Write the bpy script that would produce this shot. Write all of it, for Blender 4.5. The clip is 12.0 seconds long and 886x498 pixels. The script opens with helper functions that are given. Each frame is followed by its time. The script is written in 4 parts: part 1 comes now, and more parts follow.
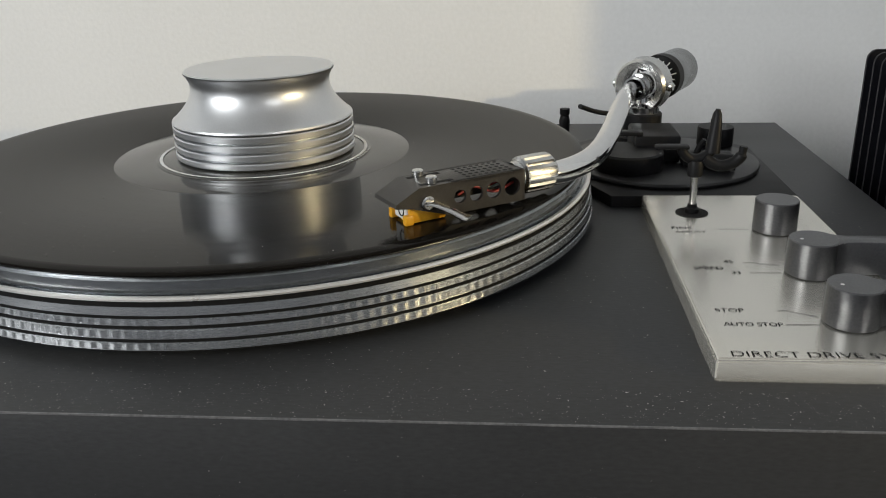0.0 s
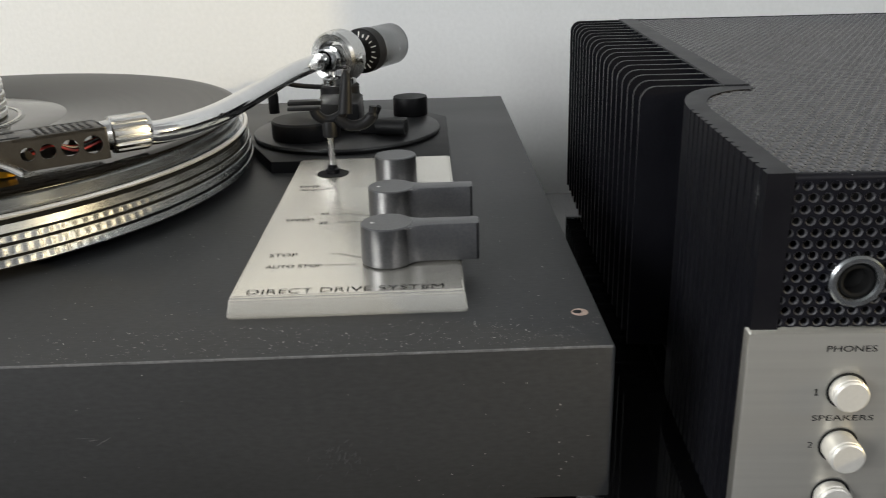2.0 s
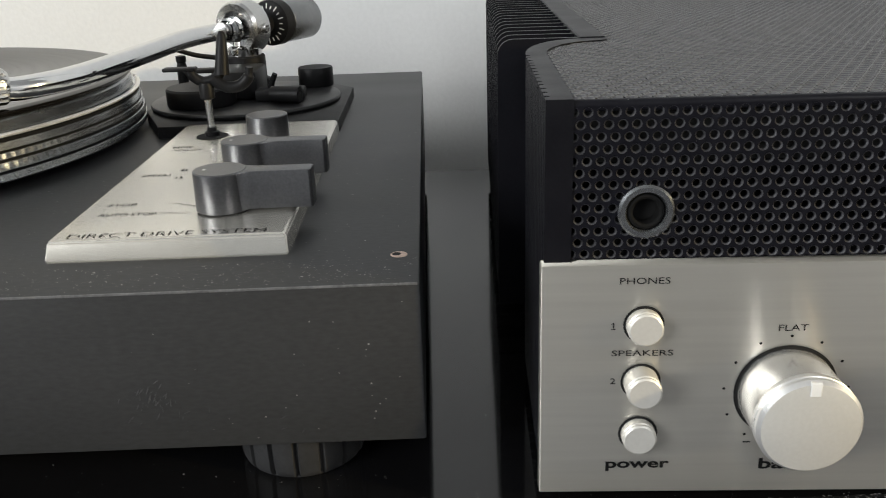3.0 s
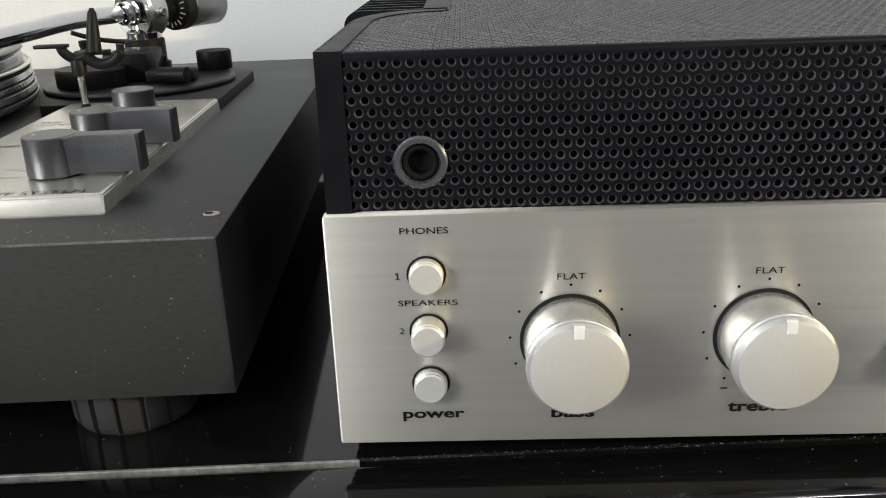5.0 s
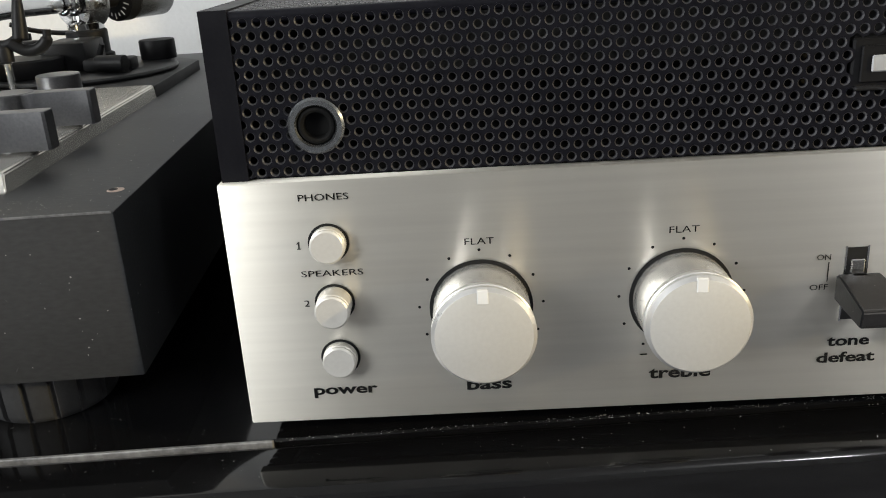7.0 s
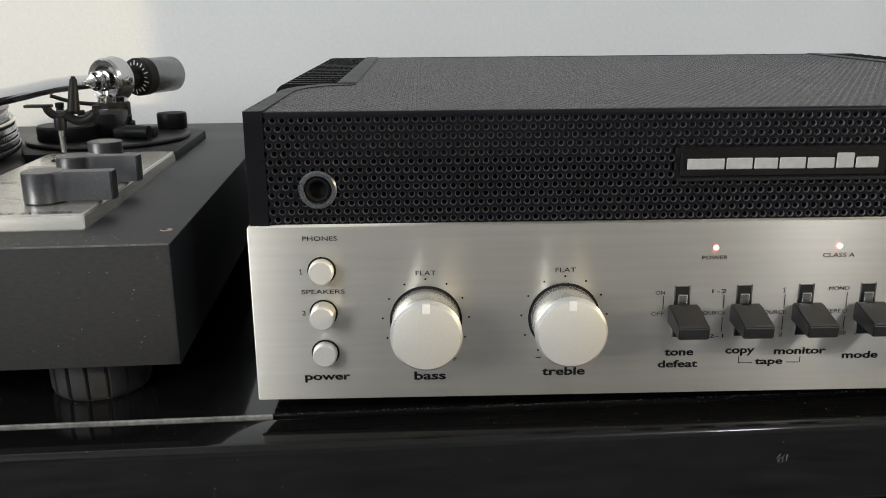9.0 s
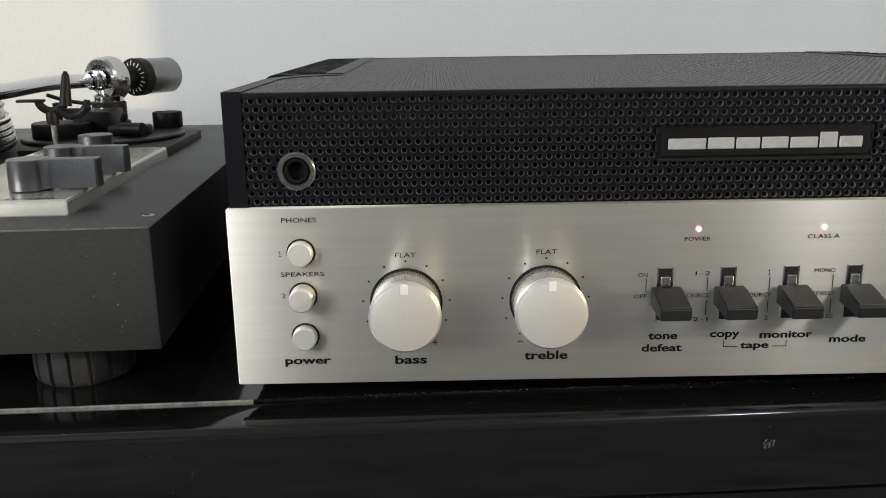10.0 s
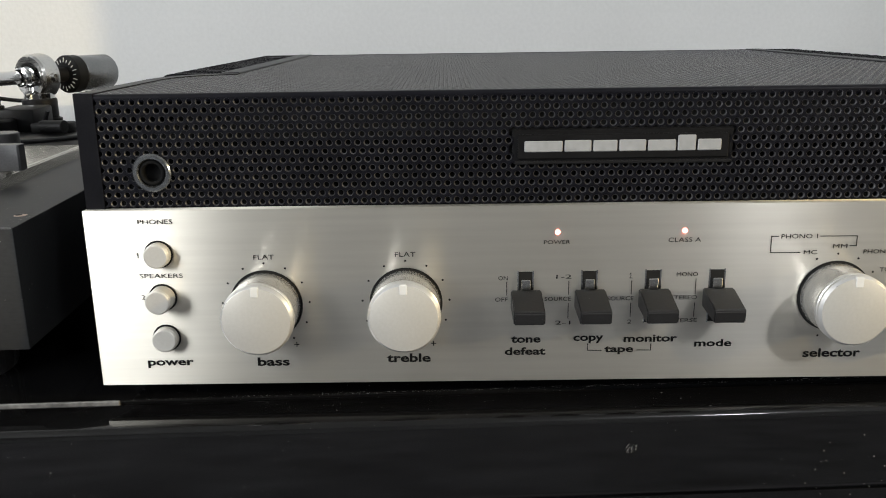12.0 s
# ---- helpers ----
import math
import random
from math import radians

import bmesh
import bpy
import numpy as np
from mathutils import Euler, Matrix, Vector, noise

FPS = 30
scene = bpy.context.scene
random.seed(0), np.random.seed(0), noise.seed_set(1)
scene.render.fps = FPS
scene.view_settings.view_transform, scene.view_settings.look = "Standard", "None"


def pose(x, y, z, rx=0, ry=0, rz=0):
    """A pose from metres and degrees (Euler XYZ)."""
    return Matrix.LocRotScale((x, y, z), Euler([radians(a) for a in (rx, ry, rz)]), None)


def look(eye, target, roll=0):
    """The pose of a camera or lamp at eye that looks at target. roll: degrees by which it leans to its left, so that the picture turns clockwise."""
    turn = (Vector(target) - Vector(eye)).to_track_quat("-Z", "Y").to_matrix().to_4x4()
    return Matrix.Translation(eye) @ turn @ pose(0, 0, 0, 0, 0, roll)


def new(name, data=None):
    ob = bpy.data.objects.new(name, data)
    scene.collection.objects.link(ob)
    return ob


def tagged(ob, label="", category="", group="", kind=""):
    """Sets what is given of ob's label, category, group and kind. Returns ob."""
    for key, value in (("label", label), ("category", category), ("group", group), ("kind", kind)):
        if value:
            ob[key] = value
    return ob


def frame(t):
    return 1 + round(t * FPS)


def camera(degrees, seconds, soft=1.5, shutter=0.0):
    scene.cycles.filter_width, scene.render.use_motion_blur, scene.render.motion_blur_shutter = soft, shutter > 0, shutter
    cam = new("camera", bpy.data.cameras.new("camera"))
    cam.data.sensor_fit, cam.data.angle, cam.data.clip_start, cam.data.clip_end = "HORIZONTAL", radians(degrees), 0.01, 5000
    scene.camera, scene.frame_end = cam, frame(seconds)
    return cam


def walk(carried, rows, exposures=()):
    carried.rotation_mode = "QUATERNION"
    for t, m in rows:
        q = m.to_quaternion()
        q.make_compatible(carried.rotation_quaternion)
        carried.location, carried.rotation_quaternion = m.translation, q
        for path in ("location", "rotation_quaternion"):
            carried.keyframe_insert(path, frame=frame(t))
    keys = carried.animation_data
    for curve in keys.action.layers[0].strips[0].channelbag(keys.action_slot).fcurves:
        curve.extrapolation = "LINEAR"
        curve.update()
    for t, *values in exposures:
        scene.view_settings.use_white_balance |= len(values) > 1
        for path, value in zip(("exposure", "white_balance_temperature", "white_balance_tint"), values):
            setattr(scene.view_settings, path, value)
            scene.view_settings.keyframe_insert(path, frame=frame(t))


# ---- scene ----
cam = camera(55.17, 12.0, soft=1.0, shutter=0.2)
PATH = [
    (0, (-0.1958, -0.2014, 0.2009), (-0.4609, 1.6466, -0.5166), -1.57),
    (0.5, (-0.1916, -0.1858, 0.1870), (-0.4277, 1.6676, -0.5267), -1.57),
    (1, (-0.1714, -0.1807, 0.1798), (-0.2763, 1.6836, -0.5366), -0.73),
    (1.5, (-0.1260, -0.1991, 0.1864), (-0.1979, 1.6663, -0.5312), -1.24),
    (2, (-0.0712, -0.2013, 0.1802), (-0.1468, 1.6671, -0.5292), -1.75),
    (2.5, (-0.0390, -0.2031, 0.1704), (-0.1146, 1.6669, -0.5349), -1.85),
    (3, (-0.0167, -0.2041, 0.1608), (-0.0940, 1.6662, -0.5436), -1.95),
    (3.2, (-0.0072, -0.2050, 0.1589), (-0.0868, 1.6638, -0.5492), -2.00),
    (4.8, (0.0354, -0.2142, 0.1495), (-0.0281, 1.6637, -0.5358), -2.03),
    (5, (0.0388, -0.2130, 0.1477), (-0.0213, 1.6614, -0.5473), -2.08),
    (5.5, (0.0552, -0.2096, 0.1465), (-0.0123, 1.6626, -0.5538), -2.71),
    (6, (0.0618, -0.2076, 0.1452), (-0.0092, 1.6689, -0.5429), -3.31),
    (6.5, (0.0626, -0.2079, 0.1372), (-0.0135, 1.6698, -0.5473), -3.45),
    (6.7, (0.0631, -0.2050, 0.1345), (-0.0004, 1.6702, -0.5578), -3.79),
    (8.3, (0.0513, -0.2816, 0.1526), (0.1278, 1.6343, -0.4162), 0.08),
    (8.5, (0.0607, -0.2967, 0.1625), (0.1217, 1.6264, -0.3835), -0.13),
    (9, (0.0655, -0.3072, 0.1556), (0.1129, 1.6177, -0.3851), -0.46),
    (9.5, (0.0675, -0.3073, 0.1467), (0.1112, 1.6175, -0.3947), -0.64),
    (10, (0.0775, -0.3089, 0.1422), (0.0970, 1.6269, -0.3599), -0.80),
    (10.5, (0.0869, -0.3089, 0.1445), (0.1030, 1.6203, -0.3827), -0.42),
    (11, (0.1067, -0.3075, 0.1425), (0.1081, 1.6256, -0.3706), -0.41),
    (11.5, (0.1220, -0.3108, 0.1446), (0.1178, 1.6251, -0.3580), -0.52),
    (12, (0.1351, -0.3071, 0.1444), (0.1278, 1.6250, -0.3724), -0.77),
]
walk(cam, [(t, look(eye, target, roll)) for t, eye, target, roll in PATH], exposures=[(0.0, 0.07), (0.5, 0.16), (1.0, 0.40), (1.6, 0.43), (2.5, 0.46), (5.5, 0.57), (8.5, 0.44), (12.0, 0.40)])

# ---- world and lights ----
world = bpy.data.worlds.new("world")
scene.world = world
world.use_nodes = True
world.node_tree.nodes["Background"].inputs[0].default_value = (0.75, 0.85, 1.0, 1)
world.node_tree.nodes["Background"].inputs[1].default_value = 0.3


def lamp(name, kind, m, energy, colour, **more):
    data = bpy.data.lights.new(name, kind)
    data.energy, data.color = energy, colour
    for key, value in more.items():
        if key == "radius":
            data.shadow_soft_size = value
        elif key == "cone":
            data.spot_size, data.spot_blend = radians(value), 0.8
        elif key == "size":
            data.shape, data.size, data.size_y = "RECTANGLE", value[0], value[1]
    ob = new(name, data)
    ob.matrix_world = m
    return ob


# daylight in the window opening of the west wall, warm bulb further right in the room
lamp("window_daylight", "AREA", look((-2.42, -2.05, 1.10), (0.0, 0.1, 0.1)), 67, (0.955, 0.975, 0.975), size=(1.3, 1.35))
lamp("warm_reading_lamp", "SPOT", look((2.05, -0.685, 0.55), (0.16, 0.18, 0.05)), 95, (1.0, 0.80, 0.45), radius=0.012, cone=44)
# added fill with no known source, brightens the faceplate and right-hand walls
lamp("fill_lamp", "POINT", pose(1.5, -2.0, 1.6), 22, (0.97, 0.98, 1.0), radius=0.12)


# ---- materials ----
def link(tree, a, b):
    tree.links.new(a, b)


def surface(name, c1, c2, rough, metal=0.0, scale=40.0, bump=0.1, grain=400.0, stretch=(1, 1, 1), spec=0.5, dust=0.0,
            rough_var=0.08, coat=0.0, aniso=0.0, turn=0.0, dust_scale=260.0, bump_size=0.0004):
    """A surface with clouds between two colours, fine grain, uneven gloss, relief and, if asked for, specks of dust."""
    m = bpy.data.materials.new(name)
    m.use_nodes = True
    t = m.node_tree
    n = t.nodes
    b = n["Principled BSDF"]
    co = n.new("ShaderNodeTexCoord")
    mp = n.new("ShaderNodeMapping")
    mp.inputs["Scale"].default_value = stretch
    link(t, co.outputs["Object"], mp.inputs["Vector"])
    big, fine = n.new("ShaderNodeTexNoise"), n.new("ShaderNodeTexNoise")
    big.inputs["Scale"].default_value, big.inputs["Detail"].default_value = scale, 4
    fine.inputs["Scale"].default_value, fine.inputs["Detail"].default_value = grain, 3
    for k in (big, fine):
        link(t, mp.outputs[0], k.inputs["Vector"])
    mixf = n.new("ShaderNodeMath")
    mixf.operation = "MULTIPLY_ADD"
    mixf.inputs[1].default_value = 0.5
    half = n.new("ShaderNodeMath")
    half.operation = "MULTIPLY"
    half.inputs[1].default_value = 0.5
    link(t, fine.outputs["Fac"], half.inputs[0])
    link(t, big.outputs["Fac"], mixf.inputs[0])
    link(t, half.outputs[0], mixf.inputs[2])
    ramp = n.new("ShaderNodeMapRange")
    ramp.inputs["From Min"].default_value, ramp.inputs["From Max"].default_value = 0.3, 0.65
    link(t, mixf.outputs[0], ramp.inputs["Value"])
    mix = n.new("ShaderNodeMix")
    mix.data_type = "RGBA"
    mix.inputs["A"].default_value, mix.inputs["B"].default_value = (*c1, 1), (*c2, 1)
    link(t, ramp.outputs[0], mix.inputs["Factor"])
    col = mix.outputs["Result"]
    rr = n.new("ShaderNodeMapRange")
    rr.inputs["To Min"].default_value, rr.inputs["To Max"].default_value = max(rough - rough_var, 0.02), rough + rough_var
    link(t, big.outputs["Fac"], rr.inputs["Value"])
    rough_out = rr.outputs[0]
    if dust:
        v = n.new("ShaderNodeTexVoronoi")
        v.inputs["Scale"].default_value = dust_scale
        v.inputs["Randomness"].default_value = 1.0
        link(t, co.outputs["Object"], v.inputs["Vector"])
        near = n.new("ShaderNodeMath")
        near.operation = "LESS_THAN"
        patch = n.new("ShaderNodeTexNoise")
        patch.inputs["Scale"].default_value = 18.0
        link(t, co.outputs["Object"], patch.inputs["Vector"])
        lim = n.new("ShaderNodeMapRange")
        lim.inputs["From Min"].default_value, lim.inputs["From Max"].default_value = 0.42, 0.75
        lim.inputs["To Min"].default_value, lim.inputs["To Max"].default_value = 0.0, dust
        link(t, patch.outputs["Fac"], lim.inputs["Value"])
        link(t, v.outputs["Distance"], near.inputs[0])
        link(t, lim.outputs[0], near.inputs[1])
        dm = n.new("ShaderNodeMix")
        dm.data_type = "RGBA"
        dm.inputs["B"].default_value = (0.35, 0.34, 0.32, 1)
        link(t, near.outputs[0], dm.inputs["Factor"])
        link(t, col, dm.inputs["A"])
        col = dm.outputs["Result"]
    link(t, col, b.inputs["Base Color"])
    link(t, rough_out, b.inputs["Roughness"])
    b.inputs["Metallic"].default_value = metal
    b.inputs["Specular IOR Level"].default_value = spec
    b.inputs["Coat Weight"].default_value = coat
    if aniso:
        b.inputs["Anisotropic"].default_value = aniso
        b.inputs["Anisotropic Rotation"].default_value = turn
        tg = n.new("ShaderNodeTangent")
        tg.direction_type = "UV_MAP"
        link(t, tg.outputs[0], b.inputs["Tangent"])
    if bump:
        bp = n.new("ShaderNodeBump")
        bp.inputs["Strength"].default_value = bump
        bp.inputs["Distance"].default_value = bump_size
        link(t, fine.outputs["Fac"], bp.inputs["Height"])
        link(t, bp.outputs[0], b.inputs["Normal"])
    return m


def glow(name, colour, strength):
    m = surface(name, colour, colour, 0.4)
    b = m.node_tree.nodes["Principled BSDF"]
    b.inputs["Emission Color"].default_value = (*colour, 1)
    b.inputs["Emission Strength"].default_value = strength
    return m


def vinyl(name, lo, hi, rough):
    """Pressed vinyl: fine concentric grooves as relief, with slightly uneven gloss between the tracks."""
    m = surface(name, lo, hi, rough, 0.0, 60, 0.0, 700, dust=0.05, dust_scale=420, rough_var=0.03, spec=0.5)
    t, n = m.node_tree, m.node_tree.nodes
    co, ln = n.new("ShaderNodeTexCoord"), n.new("ShaderNodeVectorMath")
    flat = n.new("ShaderNodeVectorMath")
    flat.operation, ln.operation = "MULTIPLY", "LENGTH"
    flat.inputs[1].default_value = (1, 1, 0)
    link(t, co.outputs["Object"], flat.inputs[0])
    link(t, flat.outputs[0], ln.inputs[0])
    rings = n.new("ShaderNodeTexNoise")
    rings.noise_dimensions = "1D"
    rings.inputs["Scale"].default_value, rings.inputs["Detail"].default_value = 1500, 2
    link(t, ln.outputs["Value"], rings.inputs["W"])
    bp = n.new("ShaderNodeBump")
    bp.inputs["Strength"].default_value, bp.inputs["Distance"].default_value = 0.07, 0.0002
    link(t, rings.outputs["Fac"], bp.inputs["Height"])
    link(t, bp.outputs[0], n["Principled BSDF"].inputs["Normal"])
    bands = n.new("ShaderNodeTexNoise")
    bands.noise_dimensions = "1D"
    bands.inputs["Scale"].default_value, bands.inputs["Detail"].default_value = 260, 5
    link(t, ln.outputs["Value"], bands.inputs["W"])
    rr = n.new("ShaderNodeMapRange")
    rr.inputs["From Min"].default_value, rr.inputs["From Max"].default_value = 0.35, 0.65
    rr.inputs["To Min"].default_value, rr.inputs["To Max"].default_value = rough - 0.035, rough + 0.05
    link(t, bands.outputs["Fac"], rr.inputs["Value"])
    link(t, rr.outputs[0], n["Principled BSDF"].inputs["Roughness"])
    n["Principled BSDF"].inputs["IOR"].default_value = 1.14
    return m


WALL = surface("wall_paint", (0.74, 0.74, 0.73), (0.80, 0.80, 0.79), 0.75, 0, 6, 0.25, 300, bump_size=0.0008)
FARWALL = surface("grey_wall_paint", (0.30, 0.31, 0.32), (0.36, 0.37, 0.38), 0.8, 0, 6, 0.2, 300)
CEILING = surface("ceiling_paint", (0.52, 0.52, 0.515), (0.57, 0.57, 0.565), 0.8, 0, 5, 0.15, 200)
# unseen floor, its pale blotches made up to give soft reflections in the lacquer
FLOOR = surface("blotched_floor", (0.010, 0.010, 0.012), (0.24, 0.24, 0.26), 0.9, 0, 5.5, 0.4, 9)
LACQUER = surface("black_lacquer", (0.004, 0.004, 0.0045), (0.007, 0.007, 0.0075), 0.07, 0, 9, 0.015, 60, dust=0.10, dust_scale=330, rough_var=0.04)
EDGE = surface("worn_edge", (0.12, 0.12, 0.125), (0.36, 0.36, 0.36), 0.35, 0.4, 60, 0.3, 500)
PLINTH = surface("charcoal_laminate", (0.015, 0.0158, 0.017), (0.032, 0.0333, 0.0350), 0.48, 0, 14, 0.14, 900, stretch=(0.35, 1, 1), spec=0.52, dust=0.10, dust_scale=300, rough_var=0.10)
WORN = surface("rubbed_laminate", (0.042, 0.043, 0.045), (0.07, 0.07, 0.072), 0.55, 0, 120, 0.3, 900)
SCRATCH = surface("bare_scratch", (0.16, 0.16, 0.16), (0.26, 0.26, 0.25), 0.6, 0, 120, 0.3, 900)
EDGELINE = surface("rubbed_edge", (0.05, 0.051, 0.054), (0.17, 0.17, 0.175), 0.5, 0, 90, 0.3, 700)
RUBBER = surface("black_rubber", (0.018, 0.018, 0.019), (0.03, 0.03, 0.031), 0.62, 0, 80, 0.3, 700)
BLACK = surface("black_plastic", (0.006, 0.006, 0.0065), (0.011, 0.011, 0.012), 0.45, 0, 60, 0.06, 900, dust=0.05, spec=0.17)
LEVER = surface("dusty_black_plastic", (0.010, 0.010, 0.011), (0.018, 0.018, 0.019), 0.42, 0, 60, 0.10, 900, dust=0.09, dust_scale=700, spec=0.45)
SATIN = surface("satin_black_metal", (0.008, 0.008, 0.009), (0.014, 0.014, 0.015), 0.38, 0, 50, 0.15, 900, spec=0.35)
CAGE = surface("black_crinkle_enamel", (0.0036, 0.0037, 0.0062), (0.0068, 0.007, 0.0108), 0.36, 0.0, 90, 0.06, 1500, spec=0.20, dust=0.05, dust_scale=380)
# cage enamel again, lighter: the wall's sheen on the top is put into the colour
CAGETOP = surface("sheen_crinkle_enamel", (0.046, 0.046, 0.046), (0.064, 0.064, 0.064), 0.34, 0.0, 40, 0.02, 1500, spec=0.5)
ANODISED = surface("black_anodised_aluminium", (0.004, 0.004, 0.006), (0.008, 0.008, 0.0105), 0.40, 0.0, 70, 0.06, 1100, spec=0.16)
# pale metal on the hole lips stands in for glints on the black enamel
LIP = surface("glint_hole_lip", (0.13, 0.13, 0.138), (0.19, 0.19, 0.20), 0.34, 0.8, 200, 0.0)
HOLE = surface("dark_inside", (0.002, 0.002, 0.002), (0.004, 0.004, 0.004), 0.9, 0, 30, 0)
FACE = surface("brushed_aluminium", (0.66, 0.63, 0.565), (0.75, 0.72, 0.65), 0.42, 0.84, 30, 0.16, 420, stretch=(0.03, 1, 1), aniso=0.97, turn=0.25, rough_var=0.03, bump_size=0.0002)
SILVER = surface("turned_aluminium", (0.70, 0.695, 0.68), (0.80, 0.79, 0.77), 0.24, 0.80, 50, 0.03, 800)
RIM = surface("bright_turned_rim", (0.86, 0.85, 0.83), (0.92, 0.91, 0.89), 0.30, 0.7, 50, 0.05, 800)
CAPS = surface("silver_knob_face", (0.69, 0.665, 0.61), (0.75, 0.725, 0.67), 0.42, 0.42, 40, 0.05, 900)
PLATE = surface("brushed_champagne_metal", (0.74, 0.715, 0.65), (0.80, 0.775, 0.71), 0.25, 0.78, 30, 0.08, 420, stretch=(1, 0.04, 1), rough_var=0.03, dust=0.04)
PLATTER = surface("machined_platter", (0.56, 0.58, 0.60), (0.66, 0.68, 0.70), 0.23, 0.97, 60, 0.1, 500, stretch=(1, 1, 4))
SHOULDER = surface("dark_turned_shoulder", (0.24, 0.255, 0.27), (0.31, 0.325, 0.34), 0.24, 0.95, 80, 0.05, 900)
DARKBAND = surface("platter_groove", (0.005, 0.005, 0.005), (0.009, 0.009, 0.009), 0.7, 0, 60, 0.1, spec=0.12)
CLAMP = surface("satin_aluminium", (0.66, 0.67, 0.685), (0.72, 0.73, 0.745), 0.37, 0.97, 40, 0.03, 1400, rough_var=0.02)
CHROME = surface("chrome", (0.72, 0.72, 0.72), (0.8, 0.8, 0.8), 0.10, 1.0, 40, 0.01, 300, rough_var=0.03)
STEEL = surface("brushed_steel", (0.55, 0.55, 0.54), (0.66, 0.66, 0.65), 0.25, 1.0, 90, 0.08, 900)
GUNMETAL = surface("gunmetal_knob", (0.12, 0.12, 0.125), (0.17, 0.17, 0.175), 0.36, 0.85, 60, 0.08, 1200, dust=0.05, dust_scale=500)
WEIGHT = surface("smoked_steel", (0.20, 0.21, 0.22), (0.27, 0.28, 0.29), 0.24, 0.9, 60, 0.05, 900)
YELLOW = surface("amber_plastic", (0.72, 0.33, 0.015), (0.82, 0.42, 0.03), 0.3, 0, 200, 0.05, 900)
GREYPRINT = surface("silver_print", (0.42, 0.43, 0.44), (0.5, 0.51, 0.52), 0.4, 0.3, 200, 0.02)
CREAM = surface("white_print", (0.72, 0.72, 0.70), (0.8, 0.8, 0.78), 0.5, 0, 200, 0.02)
INK = surface("black_ink", (0.006, 0.006, 0.006), (0.010, 0.010, 0.010), 0.8, 0, 300, 0, spec=0.1)
MARK = surface("translucent_marker", (0.80, 0.79, 0.76), (0.86, 0.85, 0.82), 0.35, 0, 300, 0)
COPPER = surface("bare_wood_plug", (0.42, 0.30, 0.24), (0.6, 0.47, 0.4), 0.6, 0, 400, 0.2)
VINYL = vinyl("black_vinyl", (0.0055, 0.005, 0.0045), (0.009, 0.008, 0.007), 0.09)
SHELL = surface("bronze_anodised_shell", (0.030, 0.027, 0.024), (0.045, 0.041, 0.037), 0.38, 0.3, 120, 0.2, 1200)
DUST = surface("pale_dust", (0.22, 0.22, 0.21), (0.40, 0.39, 0.37), 0.9, 0, 500, 0)
DEADWAX = surface("dead_wax_vinyl", (0.03, 0.028, 0.026), (0.040, 0.038, 0.035), 0.14, 0, 70, 0.02, 900, dust=0.05, dust_scale=420)
LABEL = surface("record_label_paper", (0.04, 0.04, 0.038), (0.06, 0.06, 0.055), 0.16, 0, 80, 0.02, 900)
GLOW = glow("lit_red_led", (1.0, 0.30, 0.25), 3.5)
RED = surface("red_wire", (0.35, 0.03, 0.03), (0.45, 0.05, 0.04), 0.4, 0, 300, 0)


# ---- building tools ----
def thing(name, m, label, category, group="", kind=""):
    ob = new(name)
    ob.empty_display_size = 0.02
    ob.matrix_world = m
    return tagged(ob, label, category, group, kind)


def part(name, bm, material, parent=None, label="", sharp=32, m=None):
    me = bpy.data.meshes.new(name)
    bm.normal_update()
    bm.to_mesh(me)
    bm.free()
    me.materials.append(material)
    me.shade_smooth()
    me.set_sharp_from_angle(angle=radians(sharp))
    ob = new(name, me)
    if parent:
        ob.parent = parent
    if m is not None:
        ob.matrix_basis = m
    if label:
        ob["label"] = label
    return ob


def raw(name, verts, faces, material, parent=None, label=""):
    me = bpy.data.meshes.new(name)
    me.from_pydata(verts, [], faces)
    me.materials.append(material)
    ob = new(name, me)
    if parent:
        ob.parent = parent
    if label:
        ob["label"] = label
    return ob


def box(x0, x1, y0, y1, z0, z1, bevel=0.0, segments=2, bm=None):
    own = bm is None
    bm = bm or bmesh.new()
    geo = bmesh.ops.create_cube(bm, size=1.0)
    vs = geo["verts"]
    for v in vs:
        v.co = Vector(((x0 + x1) / 2 + v.co.x * (x1 - x0), (y0 + y1) / 2 + v.co.y * (y1 - y0), (z0 + z1) / 2 + v.co.z * (z1 - z0)))
    if bevel:
        edges = list({e for v in vs for e in v.link_edges})
        bmesh.ops.bevel(bm, geom=edges, offset=bevel, segments=segments, affect="EDGES", profile=0.5)
    return bm


def lathe(profile, segments=48, bm=None, axis="Z", at=(0, 0, 0), wobble=None):
    """A turned body from (radius, height) pairs; a radius of 0 closes it."""
    bm = bm or bmesh.new()
    rings = []
    for k, (r, h) in enumerate(profile):
        ring = []
        for i in range(1 if r == 0 else segments):
            a = 2 * math.pi * i / segments
            q = r + (wobble(k, i) if wobble and r else 0)
            x, y, z = q * math.cos(a), q * math.sin(a), h
            if axis == "Y":
                x, y, z = x, -z, y
            elif axis == "X":
                x, y, z = z, x, y
            ring.append(bm.verts.new((x + at[0], y + at[1], z + at[2])))
        rings.append(ring)
    for a, b in zip(rings, rings[1:]):
        for i in range(segments):
            j = (i + 1) % segments
            vs = [a[i % len(a)], a[j % len(a)], b[j % len(b)], b[i % len(b)]]
            vs = list(dict.fromkeys(vs))
            if len(vs) > 2:
                bm.faces.new(vs)
    if axis != "Z":
        bmesh.ops.recalc_face_normals(bm, faces=bm.faces)
    return bm


